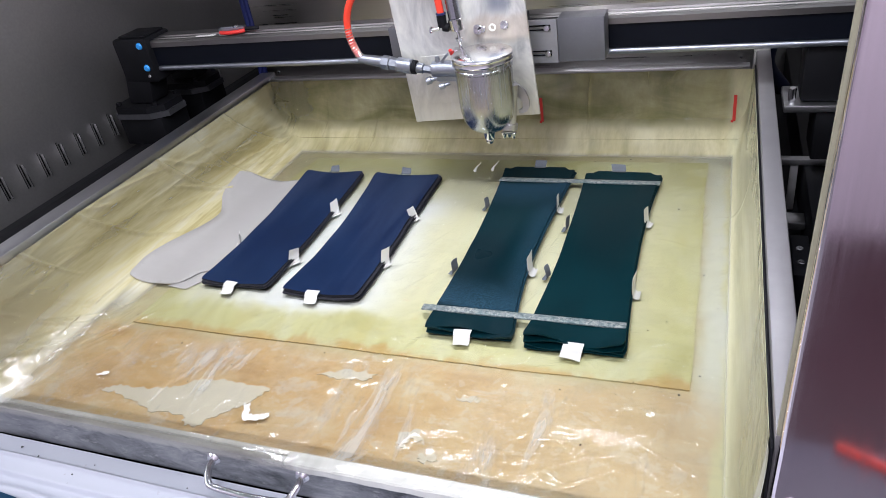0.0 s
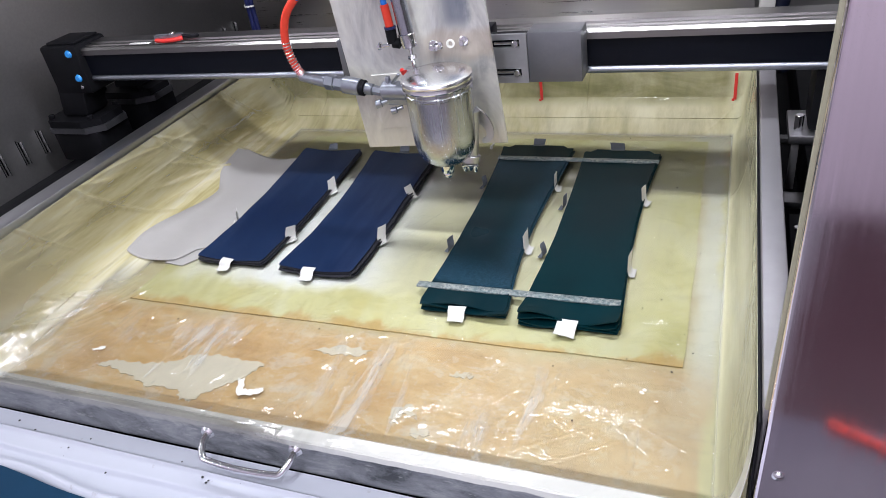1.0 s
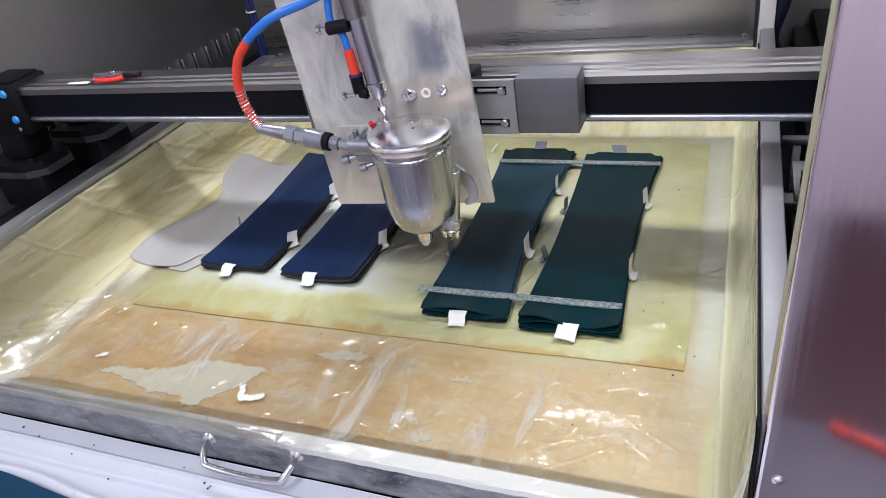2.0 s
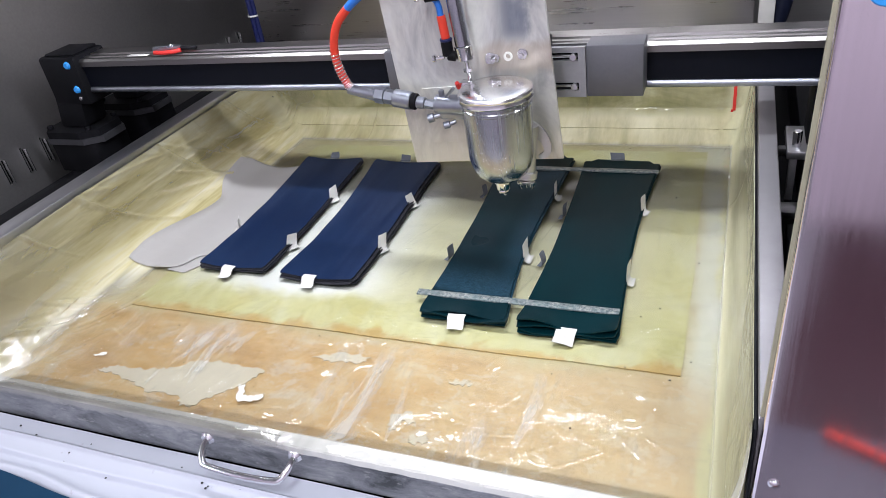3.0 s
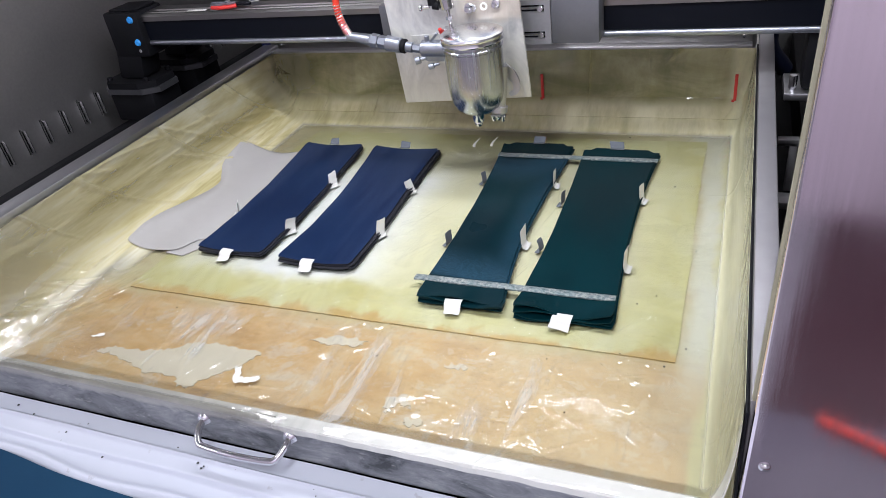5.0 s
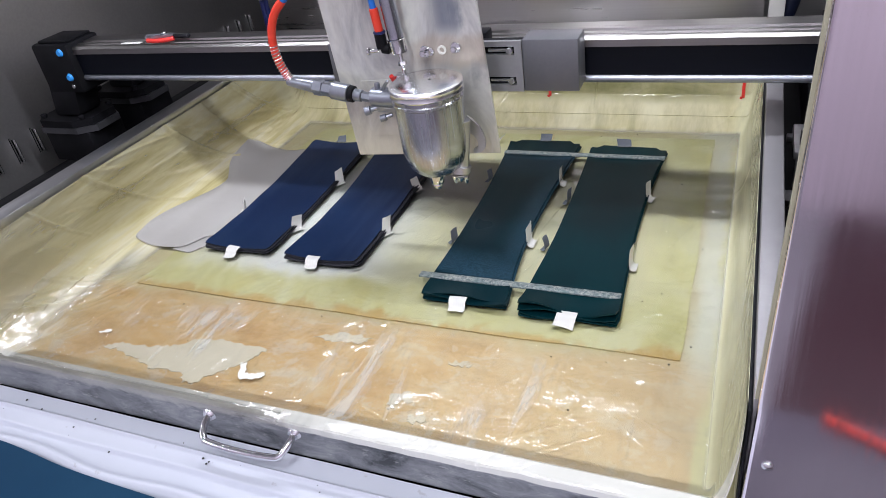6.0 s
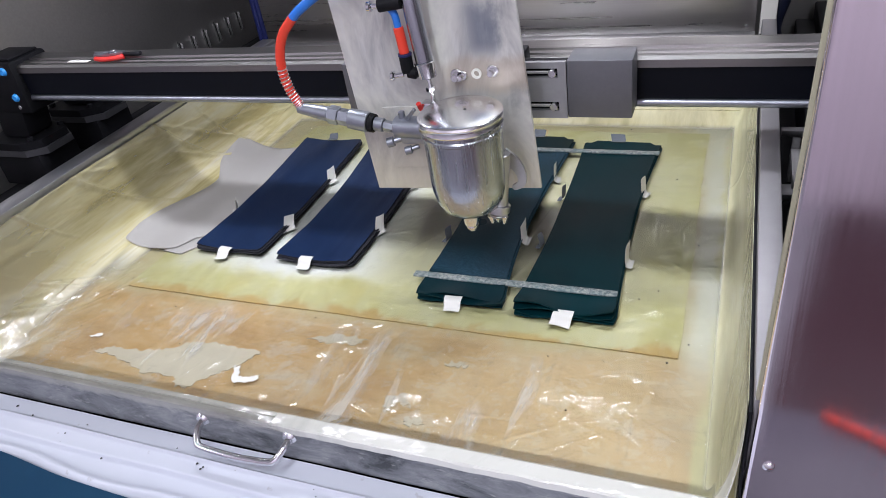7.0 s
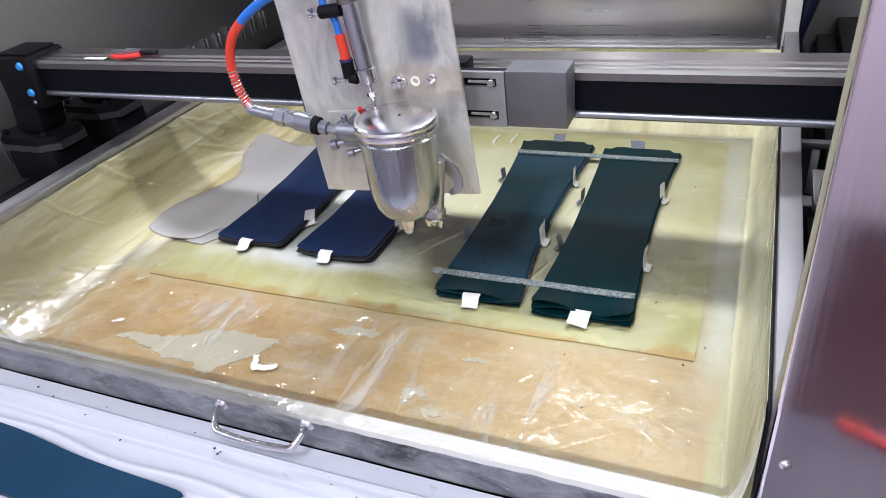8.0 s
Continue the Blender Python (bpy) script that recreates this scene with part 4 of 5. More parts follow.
def paper_tab(x, y, ang, width, high, over, material, label, seed):
    """A bent piece of paper tape: a short foot on the film, then a flap standing at the leather's edge; over: a flap laid over the edge."""
    rng = random.Random(seed)
    bm = bmesh.new()
    if over == 2:
        path = [(-0.006, 0.0192), (-0.002, 0.0190), (0.001, 0.0200), (0.003, 0.0240), (0.0042, 0.0270), (0.0055, 0.0300)]
    elif over:
        path = [(-0.007, 0.0192), (-0.001, 0.0190), (0.004, 0.0172), (0.0085, 0.0110), (0.014, 0.0086), (0.019, 0.0098)]
    else:
        b = rng.uniform(-0.003, 0.004)
        path = [(0.013, 0.0076), (0.008, 0.0070), (0.0042, 0.0100), (0.003 + b * 0.3, 0.018), (0.003 + b * 0.7, 0.027), (0.003 + b * 1.6, 0.0070 + high)]
    lean, skew, taper = rng.uniform(-0.25, 0.25), rng.uniform(-0.25, 0.25), rng.uniform(-0.22, 0.08)
    line = smooth_path([(o, 0, z) for o, z in path], 4)
    steps = []
    for k, p in enumerate(line):
        f = k / (len(line) - 1)
        w = width * (1 + taper * f)
        row = []
        for i in range(5):
            u = i / 4 - 0.5
            up = skew * u * w * max(0.0, f - 0.5) * 2
            row.append((p.x + 0.0016 * math.cos(u * 3 + seed) * f, u * w + lean * (p.z - 0.007), p.z + up))
        steps.append(row)
    sh = [[[bm.verts.new((a + off, q, z + off)) for a, q, z in row] for row in steps] for off in (0.0, 0.0005)]
    for layer in sh:
        for a, b in zip(layer, layer[1:]):
            for i in range(4):
                bm.faces.new((a[i], a[i + 1], b[i + 1], b[i]))
    for i in range(4):
        for k in (0, -1):
            bm.faces.new((sh[0][k][i], sh[0][k][i + 1], sh[1][k][i + 1], sh[1][k][i]))
    for k in range(len(steps) - 1):
        for i in (0, 4):
            bm.faces.new((sh[0][k][i], sh[0][k + 1][i], sh[1][k + 1][i], sh[1][k][i]))
    ob = lone("paper_tab", bm, material, label, "paper tab", "paper tabs round the leather")
    ob.matrix_world = pose(x, y, 0, 0, 0, ang)
    return ob


WHITE_TAB, GREY_TAB = "folded white paper tape tab at the edge of a leather stack", "paper tape tab sprayed grey beside the green leather"
# x, y, facing, width, height, laid over the edge, sprayed over
TABS = [(-0.790, 0.110, -96, 0.026, 0, 1, 0), (-0.719, 0.387, -32, 0.022, 0.029, 0, 0), (-0.715, 0.207, -40, 0.024, 0.030, 0, 0), (-0.858, 0.254, 205, 0.016, 0.026, 0, 0),
        (-0.802, 0.556, 90, 0.024, 0, 2, 1), (-0.617, 0.106, -90, 0.025, 0, 1, 0), (-0.533, 0.222, -30, 0.020, 0.034, 0, 0), (-0.538, 0.383, -38, 0.020, 0.028, 0, 0),
        (-0.622, 0.552, 90, 0.024, 0, 2, 1), (-0.325, 0.046, -86, 0.028, 0, 1, 0), (-0.264, 0.438, 4, 0.022, 0.034, 0, 0), (-0.268, 0.229, 0, 0.024, 0.036, 0, 0),
        (-0.395, 0.432, 168, 0.016, 0.026, 0, 1), (-0.389, 0.212, 165, 0.018, 0.028, 0, 1), (-0.333, 0.599, 92, 0.024, 0, 2, 1), (-0.161, 0.043, -92, 0.029, 0, 1, 0),
        (-0.098, 0.402, -14, 0.020, 0.034, 0, 0), (-0.096, 0.190, -2, 0.022, 0.034, 0, 0), (-0.226, 0.369, 172, 0.016, 0.030, 0, 1), (-0.227, 0.216, 166, 0.016, 0.026, 0, 1),
        (-0.164, 0.586, 90, 0.027, 0, 2, 1)]
for i, (x, y, a, w, h, over, grey) in enumerate(TABS):
    paper_tab(x, y, a, w, h, over, GREYTAB if grey else WHITETAPE, GREY_TAB if grey else WHITE_TAB, i)

# upright scraps of film behind the green leather
for i, (x, y) in enumerate(((-0.478, 0.60), (-0.440, 0.607))):
    bm = bmesh.new()
    sweep(bm, smooth_path([(x, y, 0.004), (x + 0.004, y, 0.012), (x + 0.016, y + 0.002, 0.024)], 5), lambda t: 0.0032 * (1 - t) + 0.0006, 6)
    lone("film_tuft", bm, FLAKE, "small upright twist of film", "film scrap", "twists of film")

# ---------- front ledge ----------


def ledge_cloth():
    bm = bmesh.new()
    xs, ys = np.linspace(-1.5, 0.06, 150), np.linspace(-0.425, -0.2295, 130)
    rows = []
    for y in ys:
        row = []
        for x in xs:
            z = -0.058
            z += 0.0060 * math.exp(-((y + 0.262 + 0.003 * noise.noise((x * 3, 0, 0))) / 0.003) ** 2)
            z -= 0.009 * (0.5 - 0.5 * math.tanh((y + 0.290 - 0.004 * noise.noise((x * 4, 1, 0))) / 0.0018))
            hem = -0.318 - 0.014 * (0.5 + 0.5 * math.tanh((x + 0.84) * 14)) - 0.003 * math.sin(x * 24)
            z += 0.011 * math.exp(-((y - hem - 0.006) / 0.009) ** 2)
            if y < hem - 0.004:
                z -= 0.003
            z += 0.0015 * noise.noise((x * 6, y * 30, 3))
            row.append(bm.verts.new((x, y, z)))
        rows.append(row)
    for a, b in zip(rows, rows[1:]):
        for i in range(len(a) - 1):
            bm.faces.new((a[i], a[i + 1], b[i + 1], b[i]))
    lone("ledge_sheet", bm, CLOTH, "white plastic sheet folded over the work ledge", "plastic sheet")
    lone("cabinet_ledge", boxes(((0.064, -0.43, -0.0775), (0.7, -0.2375, -0.060), 0.003)), LEDGEPAINT, "grey lilac painted ledge before the cabinet", "ledge")
    bm = bmesh.new()
    sweep(bm, smooth_path([(0.135, -0.425, -0.055), (0.19, -0.406, -0.055), (0.25, -0.380, -0.055), (0.32, -0.348, -0.055), (0.40, -0.31, -0.055)], 6), 0.005, 12)
    lone("ledge_hose", bm, REDHOSE, "red air hose lying on the grey ledge", "hose")
    lone("work_ledge", boxes(((-1.5, -0.42, -0.12), (0.7, -0.23, -0.078), 0.004)), STEEL_X, "steel work ledge along the machine front", "ledge")
    lone("machine_base", boxes(((-1.5, -0.40, -0.85), (0.7, -0.23, -0.121), 0.004)), BOOTH, "dark steel cabinet base under the ledge", "machine base")


ledge_cloth()
bm = bmesh.new()
scrap = [(-1.2, -0.322), (-1.02, -0.320), (-0.93, -0.3215), (-0.87, -0.326), (-0.79, -0.334), (-0.70, -0.338), (-0.60, -0.341), (-0.590, -0.347), (-0.592, -0.356),
         (-0.61, -0.375), (-0.64, -0.400), (-0.68, -0.415), (-0.9, -0.418), (-1.2, -0.415)]
prism(bm, [(p.x, p.y) for p in smooth_path([(x, y, 0) for x, y in scrap + scrap[:1]], 4)][:-1], -0.0640, -0.0585, lambda x, y: 0.002 * noise.noise((x * 5, y * 5, 2)))
lone("leather_offcut", bm, LEATHER_SCRAP, "dark slate blue leather offcut lying on the white sheet", "leather", smooth=False)
rng = random.Random(11)
bm = bmesh.new()
for i in range(18):
    x, y = rng.uniform(-1.0, -0.1), rng.uniform(-0.30, -0.245)
    r = rng.uniform(0.0006, 0.0022)
    lathe(bm, [(0, 0), (r, 0), (r * 0.6, r * 0.5), (0, r * 0.6)], pose(x, y, -0.056), 6)
lone("specks", bm, SCRATCH, "dark specks of dirt on the white sheet", "dirt", kind="stuff")
bm = bmesh.new()
for i in range(70):
    x, y = rng.uniform(-1.0, 0.05), rng.uniform(-0.2, 0.75)
    if -0.88 < x < -0.07 and 0.03 < y < 0.6:
        continue
    r = rng.uniform(0.0006, 0.0018)
    lathe(bm, [(0, 0), (r, 0), (r * 0.6, r * 0.5), (0, r * 0.6)], pose(x, y, 0.0045), 6)
lone("specks", bm, SCRATCH, "dark specks on the film", "dirt", kind="stuff")

# ---------- control cabinet ----------
def leaning(bm):
    """The door leans a little away from the tray."""
    for v in bm.verts:
        v.co.x += 0.024 * (v.co.z - 0.36)
    return bm


cab = thing("control_cabinet", "tall polished steel cabinet door beside the tray", "cabinet")


part("front_panel", leaning(boxes(((0.0855, -0.236, -0.05), (0.75, -0.222, 1.0), 0.0035, None, 4))), PANEL, cab, "polished steel sheet with lilac reflections")
part("lower_panel", boxes(((0.092, -0.236, -0.85), (0.75, -0.222, -0.0505), 0.002)), PANEL, cab)
part("seal_strip", leaning(boxes(((0.0833, -0.2215, 0.171), (0.0885, -0.2155, 1.0), 0.001))), STRIPSEAL, cab, "cream rubber seal")
bm = bmesh.new()
lathe(bm, [(0, 0.0035), (0.003, 0.0032), (0.0052, 0.0012), (0.0055, 0), (0, 0)], along((0.096, -0.236, 0.104), (0.096, -0.25, 0.104)), 16)
part("screw", bm, CHROME, cab, "round-headed screw")
bm = bmesh.new()
rod(bm, (0.113, -0.235, 0.545), (0.113, -0.241, 0.545), 0.011)
part("blue_button", bm, BLUEPLUG, cab, "blue button")

# ---------- guides on both sides ----------
g1 = thing("linear_guide", "dark linear guide beside the tray", "guide rail", "linear guides")
part("base", boxes(((-1.432, -0.095, -0.0995), (-1.242, 1.38, 0.049), 0.004)), DARKIRON, g1)
part("rail", boxes(((-1.345, -0.095, 0.0495), (-1.29, 1.38, 0.077), 0.003)), BLACK, g1)
g2 = thing("linear_guide", "dark linear guide with a bright cross bar beside the cabinet", "guide rail", "linear guides")
part("base", boxes(((0.173, -0.095, -0.0995), (0.39, 1.38, 0.0), 0.004)), DARKIRON, g2)
part("rail", boxes(((0.215, -0.095, 0.0005), (0.275, 1.38, 0.044), 0.003)), BLACK, g2)
part("cross_bar", boxes(((0.128, 0.66, 0.0005), (0.33, 0.678, 0.014), 0.002)), STEEL_X, g2, "bright steel cross bar")
part("cross_bar", boxes(((0.128, 0.52, -0.060), (0.1725, 0.56, -0.046), 0.002)), STEEL_X, g2, "bright steel cross bar")
part("hanger", boxes(((0.150, 0.664, -0.10), (0.164, 0.672, 0.0), 0.001)), RIMSTEEL, g2, "flat grey hanger")
part("side_plate", boxes(((0.138, 0.30, -0.0995), (0.166, 0.42, -0.01), 0.002)), DARKIRON, g2)
for y in (0.33, 0.37):
    bm = bmesh.new()
    rod(bm, (0.150, y, -0.0098), (0.150, y, -0.004), 0.006, seg=16)
    part("bolt", bm, CHROME, g2)
bm = bmesh.new()
sweep(bm, smooth_path([(0.135, 0.90, 0.75), (0.130, 0.89, 0.40), (0.120, 0.88, 0.24), (0.10, 0.90, 0.13), (0.14, 0.95, 0.05)], 8), 0.018, 14)
lone("cable", bm, CABLEJACKET, "thick blue-black cable hanging behind the tray", "cable")
cable = thing("tied_cable", "navy blue tied cables with pale ties on the booth back", "cable")
bm = bmesh.new()
for d in (-0.006, 0.006):
    sweep(bm, smooth_path([(-1.142 + d, 0.868, 0.95), (-1.140 + d, 0.866, 0.6), (-1.143 + d, 0.868, 0.3), (-1.15 + d, 0.872, 0.05)], 6), 0.0085, 10)
part("cable", bm, NAVY, cable)
for z in (0.27, 0.36, 0.45, 0.54):
    bm = bmesh.new()
    lathe(bm, [(0.016, -0.002), (0.0175, -0.002), (0.0175, 0.002), (0.016, 0.002), (0.016, -0.002)], pose(-1.1425, 0.8675, z), 16)
    part("cable_tie", bm, WHITETAPE, cable)

# ---------- gantry (y = 0 is the front face of the beam) ----------
gantry = thing("gantry", "black and silver gantry beam bridging the tray", "gantry")
GX0, GX1 = -1.115, 0.40
sec = [(0.0, 0.3435), (0.0, 0.353), (0.004, 0.357), (0.012, 0.357), (0.013, 0.3555), (0.0155, 0.3555), (0.0165, 0.358), (0.024, 0.358),
       (0.025, 0.356), (0.031, 0.356), (0.032, 0.359), (0.062, 0.359), (0.066, 0.355), (0.066, 0.296), (0.062, 0.292), (0.012, 0.292), (0.012, 0.3435)]
bm = bmesh.new()
profile_x(bm, sec, GX0, GX1)
part("beam", bm, ALU, gantry, "ridged silver aluminium beam", smooth=False)
bm = bmesh.new()
profile_x(bm, [(0.004, 0.3035), (0.004, 0.3430), (0.0118, 0.3430), (0.0118, 0.3035)], GX0, GX1)
part("belt_cover", bm, BLACKGLOSS, gantry, "glossy black belt cover", smooth=False)
# hidden from view; added to give the beam's cast shadow its width
part("rear_shadow_block", boxes(((GX0, 0.0662, 0.292), (GX1, 0.094, 0.325), 0.002)), DARKIRON, gantry, "unseen dark block added behind the beam to widen its shadow")
bm = bmesh.new()
rod(bm, (GX0, 0.006, 0.2975), (GX1, 0.006, 0.2975), 0.0055)
part("guide_rod", bm, SATIN, gantry, "round steel guide rod")
cap = part("end_cap", boxes(((-1.205, -0.012, 0.272), (-1.1145, 0.07, 0.366), 0.006), ((-1.19, -0.004, 0.366), (-1.12, 0.06, 0.371), 0.002)), BLACK, gantry, "black end cap")
for z in (0.351, 0.304):
    bm = bmesh.new()
    rod(bm, (-1.133, -0.0115, z), (-1.133, -0.0165, z), 0.0075, 0.006)
    part("plug", bm, BLUEPLUG, cap, "bright blue plug")
bm = bmesh.new()
rod(bm, (-1.133, -0.0115, 0.286), (-1.133, -0.0145, 0.286), 0.004)
part("screw", bm, CHROME, cap)
for y in (0.020, 0.170):
    bm = boxes(((-1.205, y - 0.03, 0.222), (-1.135, y + 0.03, 0.300), 0.008))
    for v in bm.verts:
        v.co.x -= 0.02 * (0.30 - v.co.z) / 0.08
    leg = part("leg", bm, BLACK, gantry, "black gantry leg")
    bm = bmesh.new()
    o = [(-1.268, y - 0.030), (-1.25, y - 0.052), (-1.155, y - 0.052), (-1.120, y - 0.030), (-1.120, y + 0.030), (-1.155, y + 0.052), (-1.25, y + 0.052), (-1.268, y + 0.030)]
    prism(bm, o, 0.195, 0.207)
    part("flange", bm, FLANGE, leg, "grey flange", smooth=False)
    bm = bmesh.new()
    o = [(a + (0.006 if a < -1.2 else -0.006), b) for a, b in o]
    prism(bm, o, 0.2075, 0.2215)
    part("gasket", bm, BLACK, leg, "black gasket", smooth=False)
    for a, b in ((-1.248, y - 0.036), (-1.145, y - 0.036), (-1.248, y + 0.036), (-1.145, y + 0.036)):
        bm = bmesh.new()
        rod(bm, (a, b, 0.2217), (a, b, 0.229), 0.006, seg=6)
        part("bolt", bm, DARKIRON, leg)
    part("shoe", boxes(((-1.255, y - 0.045, 0.131), (-1.135, y + 0.045, 0.1945), 0.004)), BLACK, leg)
part("tie_beam", boxes(((-1.205, 0.06, 0.27), (-1.145, 0.20, 0.30), 0.004)), BLACK, gantry)
rl = part("leg", boxes(((0.135, 0.012, 0.20), (0.215, 0.075, 0.2915), 0.006)), BLACK, gantry, "black gantry leg")
part("foot_plate", boxes(((0.112, 0.0, 0.187), (0.26, 0.09, 0.199), 0.002)), STEEL_X, rl, "bright foot plate")
for a in (0.124, 0.242):
    bm = bmesh.new()
    rod(bm, (a, 0.02, 0.1992), (a, 0.02, 0.222), 0.006, seg=12)
    part("bolt", bm, CHROME, rl)
part("shoe", boxes(((0.16, 0.005, 0.101), (0.29, 0.085, 0.1865), 0.004)), BLACK, rl)

pliers = thing("pliers", "small pliers with red grips resting on the beam", "tool")
bm = bmesh.new()
prism(bm, [(-0.940, 0.012), (-0.925, 0.010), (-0.900, 0.014), (-0.884, 0.020), (-0.884, 0.028), (-0.902, 0.030), (-0.925, 0.024)], 0.3650, 0.3705)
box(bm, (-0.936, 0.012, 0.3705), (-0.905, 0.018, 0.3730), 0.0008)
jaws = part("jaws", bm, SATIN, pliers, "bright steel jaws", smooth=False)
bm = bmesh.new()
rod(bm, (-0.902, 0.021, 0.3705), (-0.902, 0.021, 0.3745), 0.0045, seg=14)
part("pivot", bm, CHROME, jaws)
bm = bmesh.new()
sweep(bm, smooth_path([(-0.935, 0.010, 0.3632), (-0.915, 0.006, 0.3634), (-0.892, 0.010, 0.3640), (-0.880, 0.016, 0.3645)], 6), 0.0038, 10)
part("grip", bm, REDTAPE, pliers, "red grip")
bm = bmesh.new()
sweep(bm, smooth_path([(-0.890, 0.024, 0.3660), (-0.868, 0.020, 0.3668), (-0.855, 0.024, 0.3660), (-0.862, 0.034, 0.3635)], 6), 0.0034, 10)
part("grip", bm, DARKIRON, pliers, "dark grip")
bm = boxes(((-0.995, 0.004, 0.3595), (-0.950, 0.013, 0.3608), 0.0004))
tape = lone("tape_scrap", bm, WHITETAPE, "small pale tape scrap on the beam", "tape")

# ---------- spray carriage (x = 0 is the plate's lower corner, y = 0 its front) ----------
carriage = thing("spray_carriage", "grey slide on the gantry holding the tilted plate", "carriage")
part("side_block", boxes(((0.0245, 0.056, 0.298), (0.100, 0.0985, 0.3695), 0.0015)), GREYPAINT, carriage, "grey cover block")
part("side_block", boxes(((-0.276, 0.056, 0.300), (-0.20, 0.0985, 0.3685), 0.0015)), GREYPAINT, carriage, "grey cover block")
part("slide", boxes(((-0.20, 0.070, 0.305), (-0.03, 0.0985, 0.375), 0.002)), DARKIRON, carriage)
bm = bmesh.new()
for lo, hi in (((-0.10, 0.361), (0.024, 0.3685)), ((-0.10, 0.350), (-0.030, 0.361)), ((0.014, 0.350), (0.024, 0.361)), ((-0.10, 0.319), (0.024, 0.350)),
               ((-0.10, 0.308), (-0.030, 0.319)), ((0.014, 0.308), (0.024, 0.319)), ((-0.10, 0.298), (0.024, 0.308))):
    box(bm, (lo[0], 0.054, lo[1]), (hi[0], 0.060, hi[1]))
br = part("slotted_bracket", bm, plain("light_grey_bracket", (0.36, 0.36, 0.38), 0.4, 0.6, 0.1, 150), carriage, "light grey slotted bracket", smooth=False)
part("backing", boxes(((-0.10, 0.0605, 0.298), (0.024, 0.0695, 0.3685))), BLACK, carriage)
for z in (0.3555, 0.3135):
    bm = bmesh.new()
    rod(bm, (0.008, 0.0600, z), (0.008, 0.050, z), 0.0050)
    rod(bm, (-0.024, 0.058, z), (0.006, 0.058, z), 0.0025)
    part("slot_screw", bm, CHROME, br, "bright socket screw")
TILT = Matrix.Translation((0, 0, 0.229)) @ pose(0, 0, 0, 0, -3.3, 0) @ Matrix.Translation((0, 0, -0.229))
bm = bmesh.new()
box(bm, (-0.226, 0.0, 0.229), (0.0, 0.005, 0.66), 0.0012, TILT)
part("plate", bm, PLATE, carriage, "smeared dull aluminium plate", smooth=False)
bm = bmesh.new()
box(bm, (-0.19, -0.0025, 0.262), (-0.10, -0.0002, 0.345), 0.0005, TILT)
part("mounting_pad", bm, PLATE, carriage, smooth=False)
part("spacer", boxes(((-0.18, 0.0075, 0.315), (-0.05, 0.0515, 0.37), 0.002)), GREYPAINT, carriage)
for x, r in ((-0.090, 0.0062), (-0.083, 0.0045), (-0.046, 0.0055)):
    bm = bmesh.new()
    z = 0.375 + (0.005 if x > -0.06 else 0)
    rod(bm, (x, 0.0, z), (x, -0.004, z), r * 1.3, seg=20)
    rod(bm, (x, -0.004, z), (x, -0.013, z), r * 0.8, seg=6)
    part("bolt", bm, CHROME, carriage, "bright hexagon bolt")
bm = bmesh.new()
lathe(bm, [(0.0035, 0), (0.006, 0.001), (0.006, 0.003), (0.0035, 0.003), (0.0035, 0)], along((-0.066, 0.0, 0.377), (-0.066, -0.01, 0.377)), 20)
part("bushing", bm, FLAKE, carriage, "pale plastic bushing")

# ---------- spray gun (same origin) ----------
gun = thing("spray_gun", "chrome spray gun with a polished lidded paint cup", "spray gun")
CX, CY = -0.069, -0.060
at = pose(CX, CY, 0)
bm = bmesh.new()
lathe(bm, [(0.0, 0.2285), (0.014, 0.2290), (0.026, 0.2325), (0.035, 0.240), (0.0407, 0.251), (0.0436, 0.266), (0.0445, 0.283), (0.0447, 0.332),
           (0.0462, 0.3335), (0.0462, 0.3365), (0.0447, 0.338), (0.0447, 0.346), (0.0, 0.346)], at, 64)
cup = part("cup", bm, CUP, gun, "polished steel paint cup")
bm = bmesh.new()
lathe(bm, [(0.0449, 0.3430), (0.0476, 0.3435), (0.0488, 0.3455), (0.0480, 0.3480), (0.0480, 0.3515), (0.0486, 0.3530), (0.0476, 0.3555), (0.0466, 0.3560), (0.044, 0.3572), (0.029, 0.3592),
           (0.013, 0.3606), (0.0, 0.3609)], at, 64)
lid = part("lid", bm, LIDSTEEL, cup, "shiny domed lid")
bm = bmesh.new()
rod(bm, (CX + 0.008, CY - 0.004, 0.3602), (CX + 0.008, CY - 0.004, 0.3614), 0.0018)
part("vent_hole", bm, SCRATCH, lid)
bm = bmesh.new()
rod(bm, (CX + 0.002, CY - 0.012, 0.2325), (CX + 0.002, CY - 0.014, 0.218), 0.0105, 0.0085)
lathe(bm, [(0, -0.008), (0.004, -0.0072), (0.0068, -0.003), (0.0070, 0.0), (0.005, 0.003), (0, 0.004)], pose(CX + 0.002, CY - 0.014, 0.218), 20)
part("drain_knob", bm, CHROME, gun, "small round knob")
bm = bmesh.new()
rod(bm, (CX + 0.036, CY + 0.012, 0.300), (CX + 0.032, CY + 0.004, 0.236), 0.013, 0.0105)
rod(bm, (CX + 0.032, CY + 0.004, 0.2375), (CX + 0.031, CY + 0.002, 0.2275), 0.0138, 0.0132)
rod(bm, (CX + 0.031, CY + 0.002, 0.2273), (CX + 0.031, CY + 0.002, 0.2235), 0.0112, 0.0100)
air = part("air_cap", bm, STEEL, gun, "dull spray nozzle ring")
bm = bmesh.new()
rod(bm, (CX + 0.030, CY + 0.001, 0.2235), (CX + 0.030, CY + 0.001, 0.2145), 0.006, 0.003)
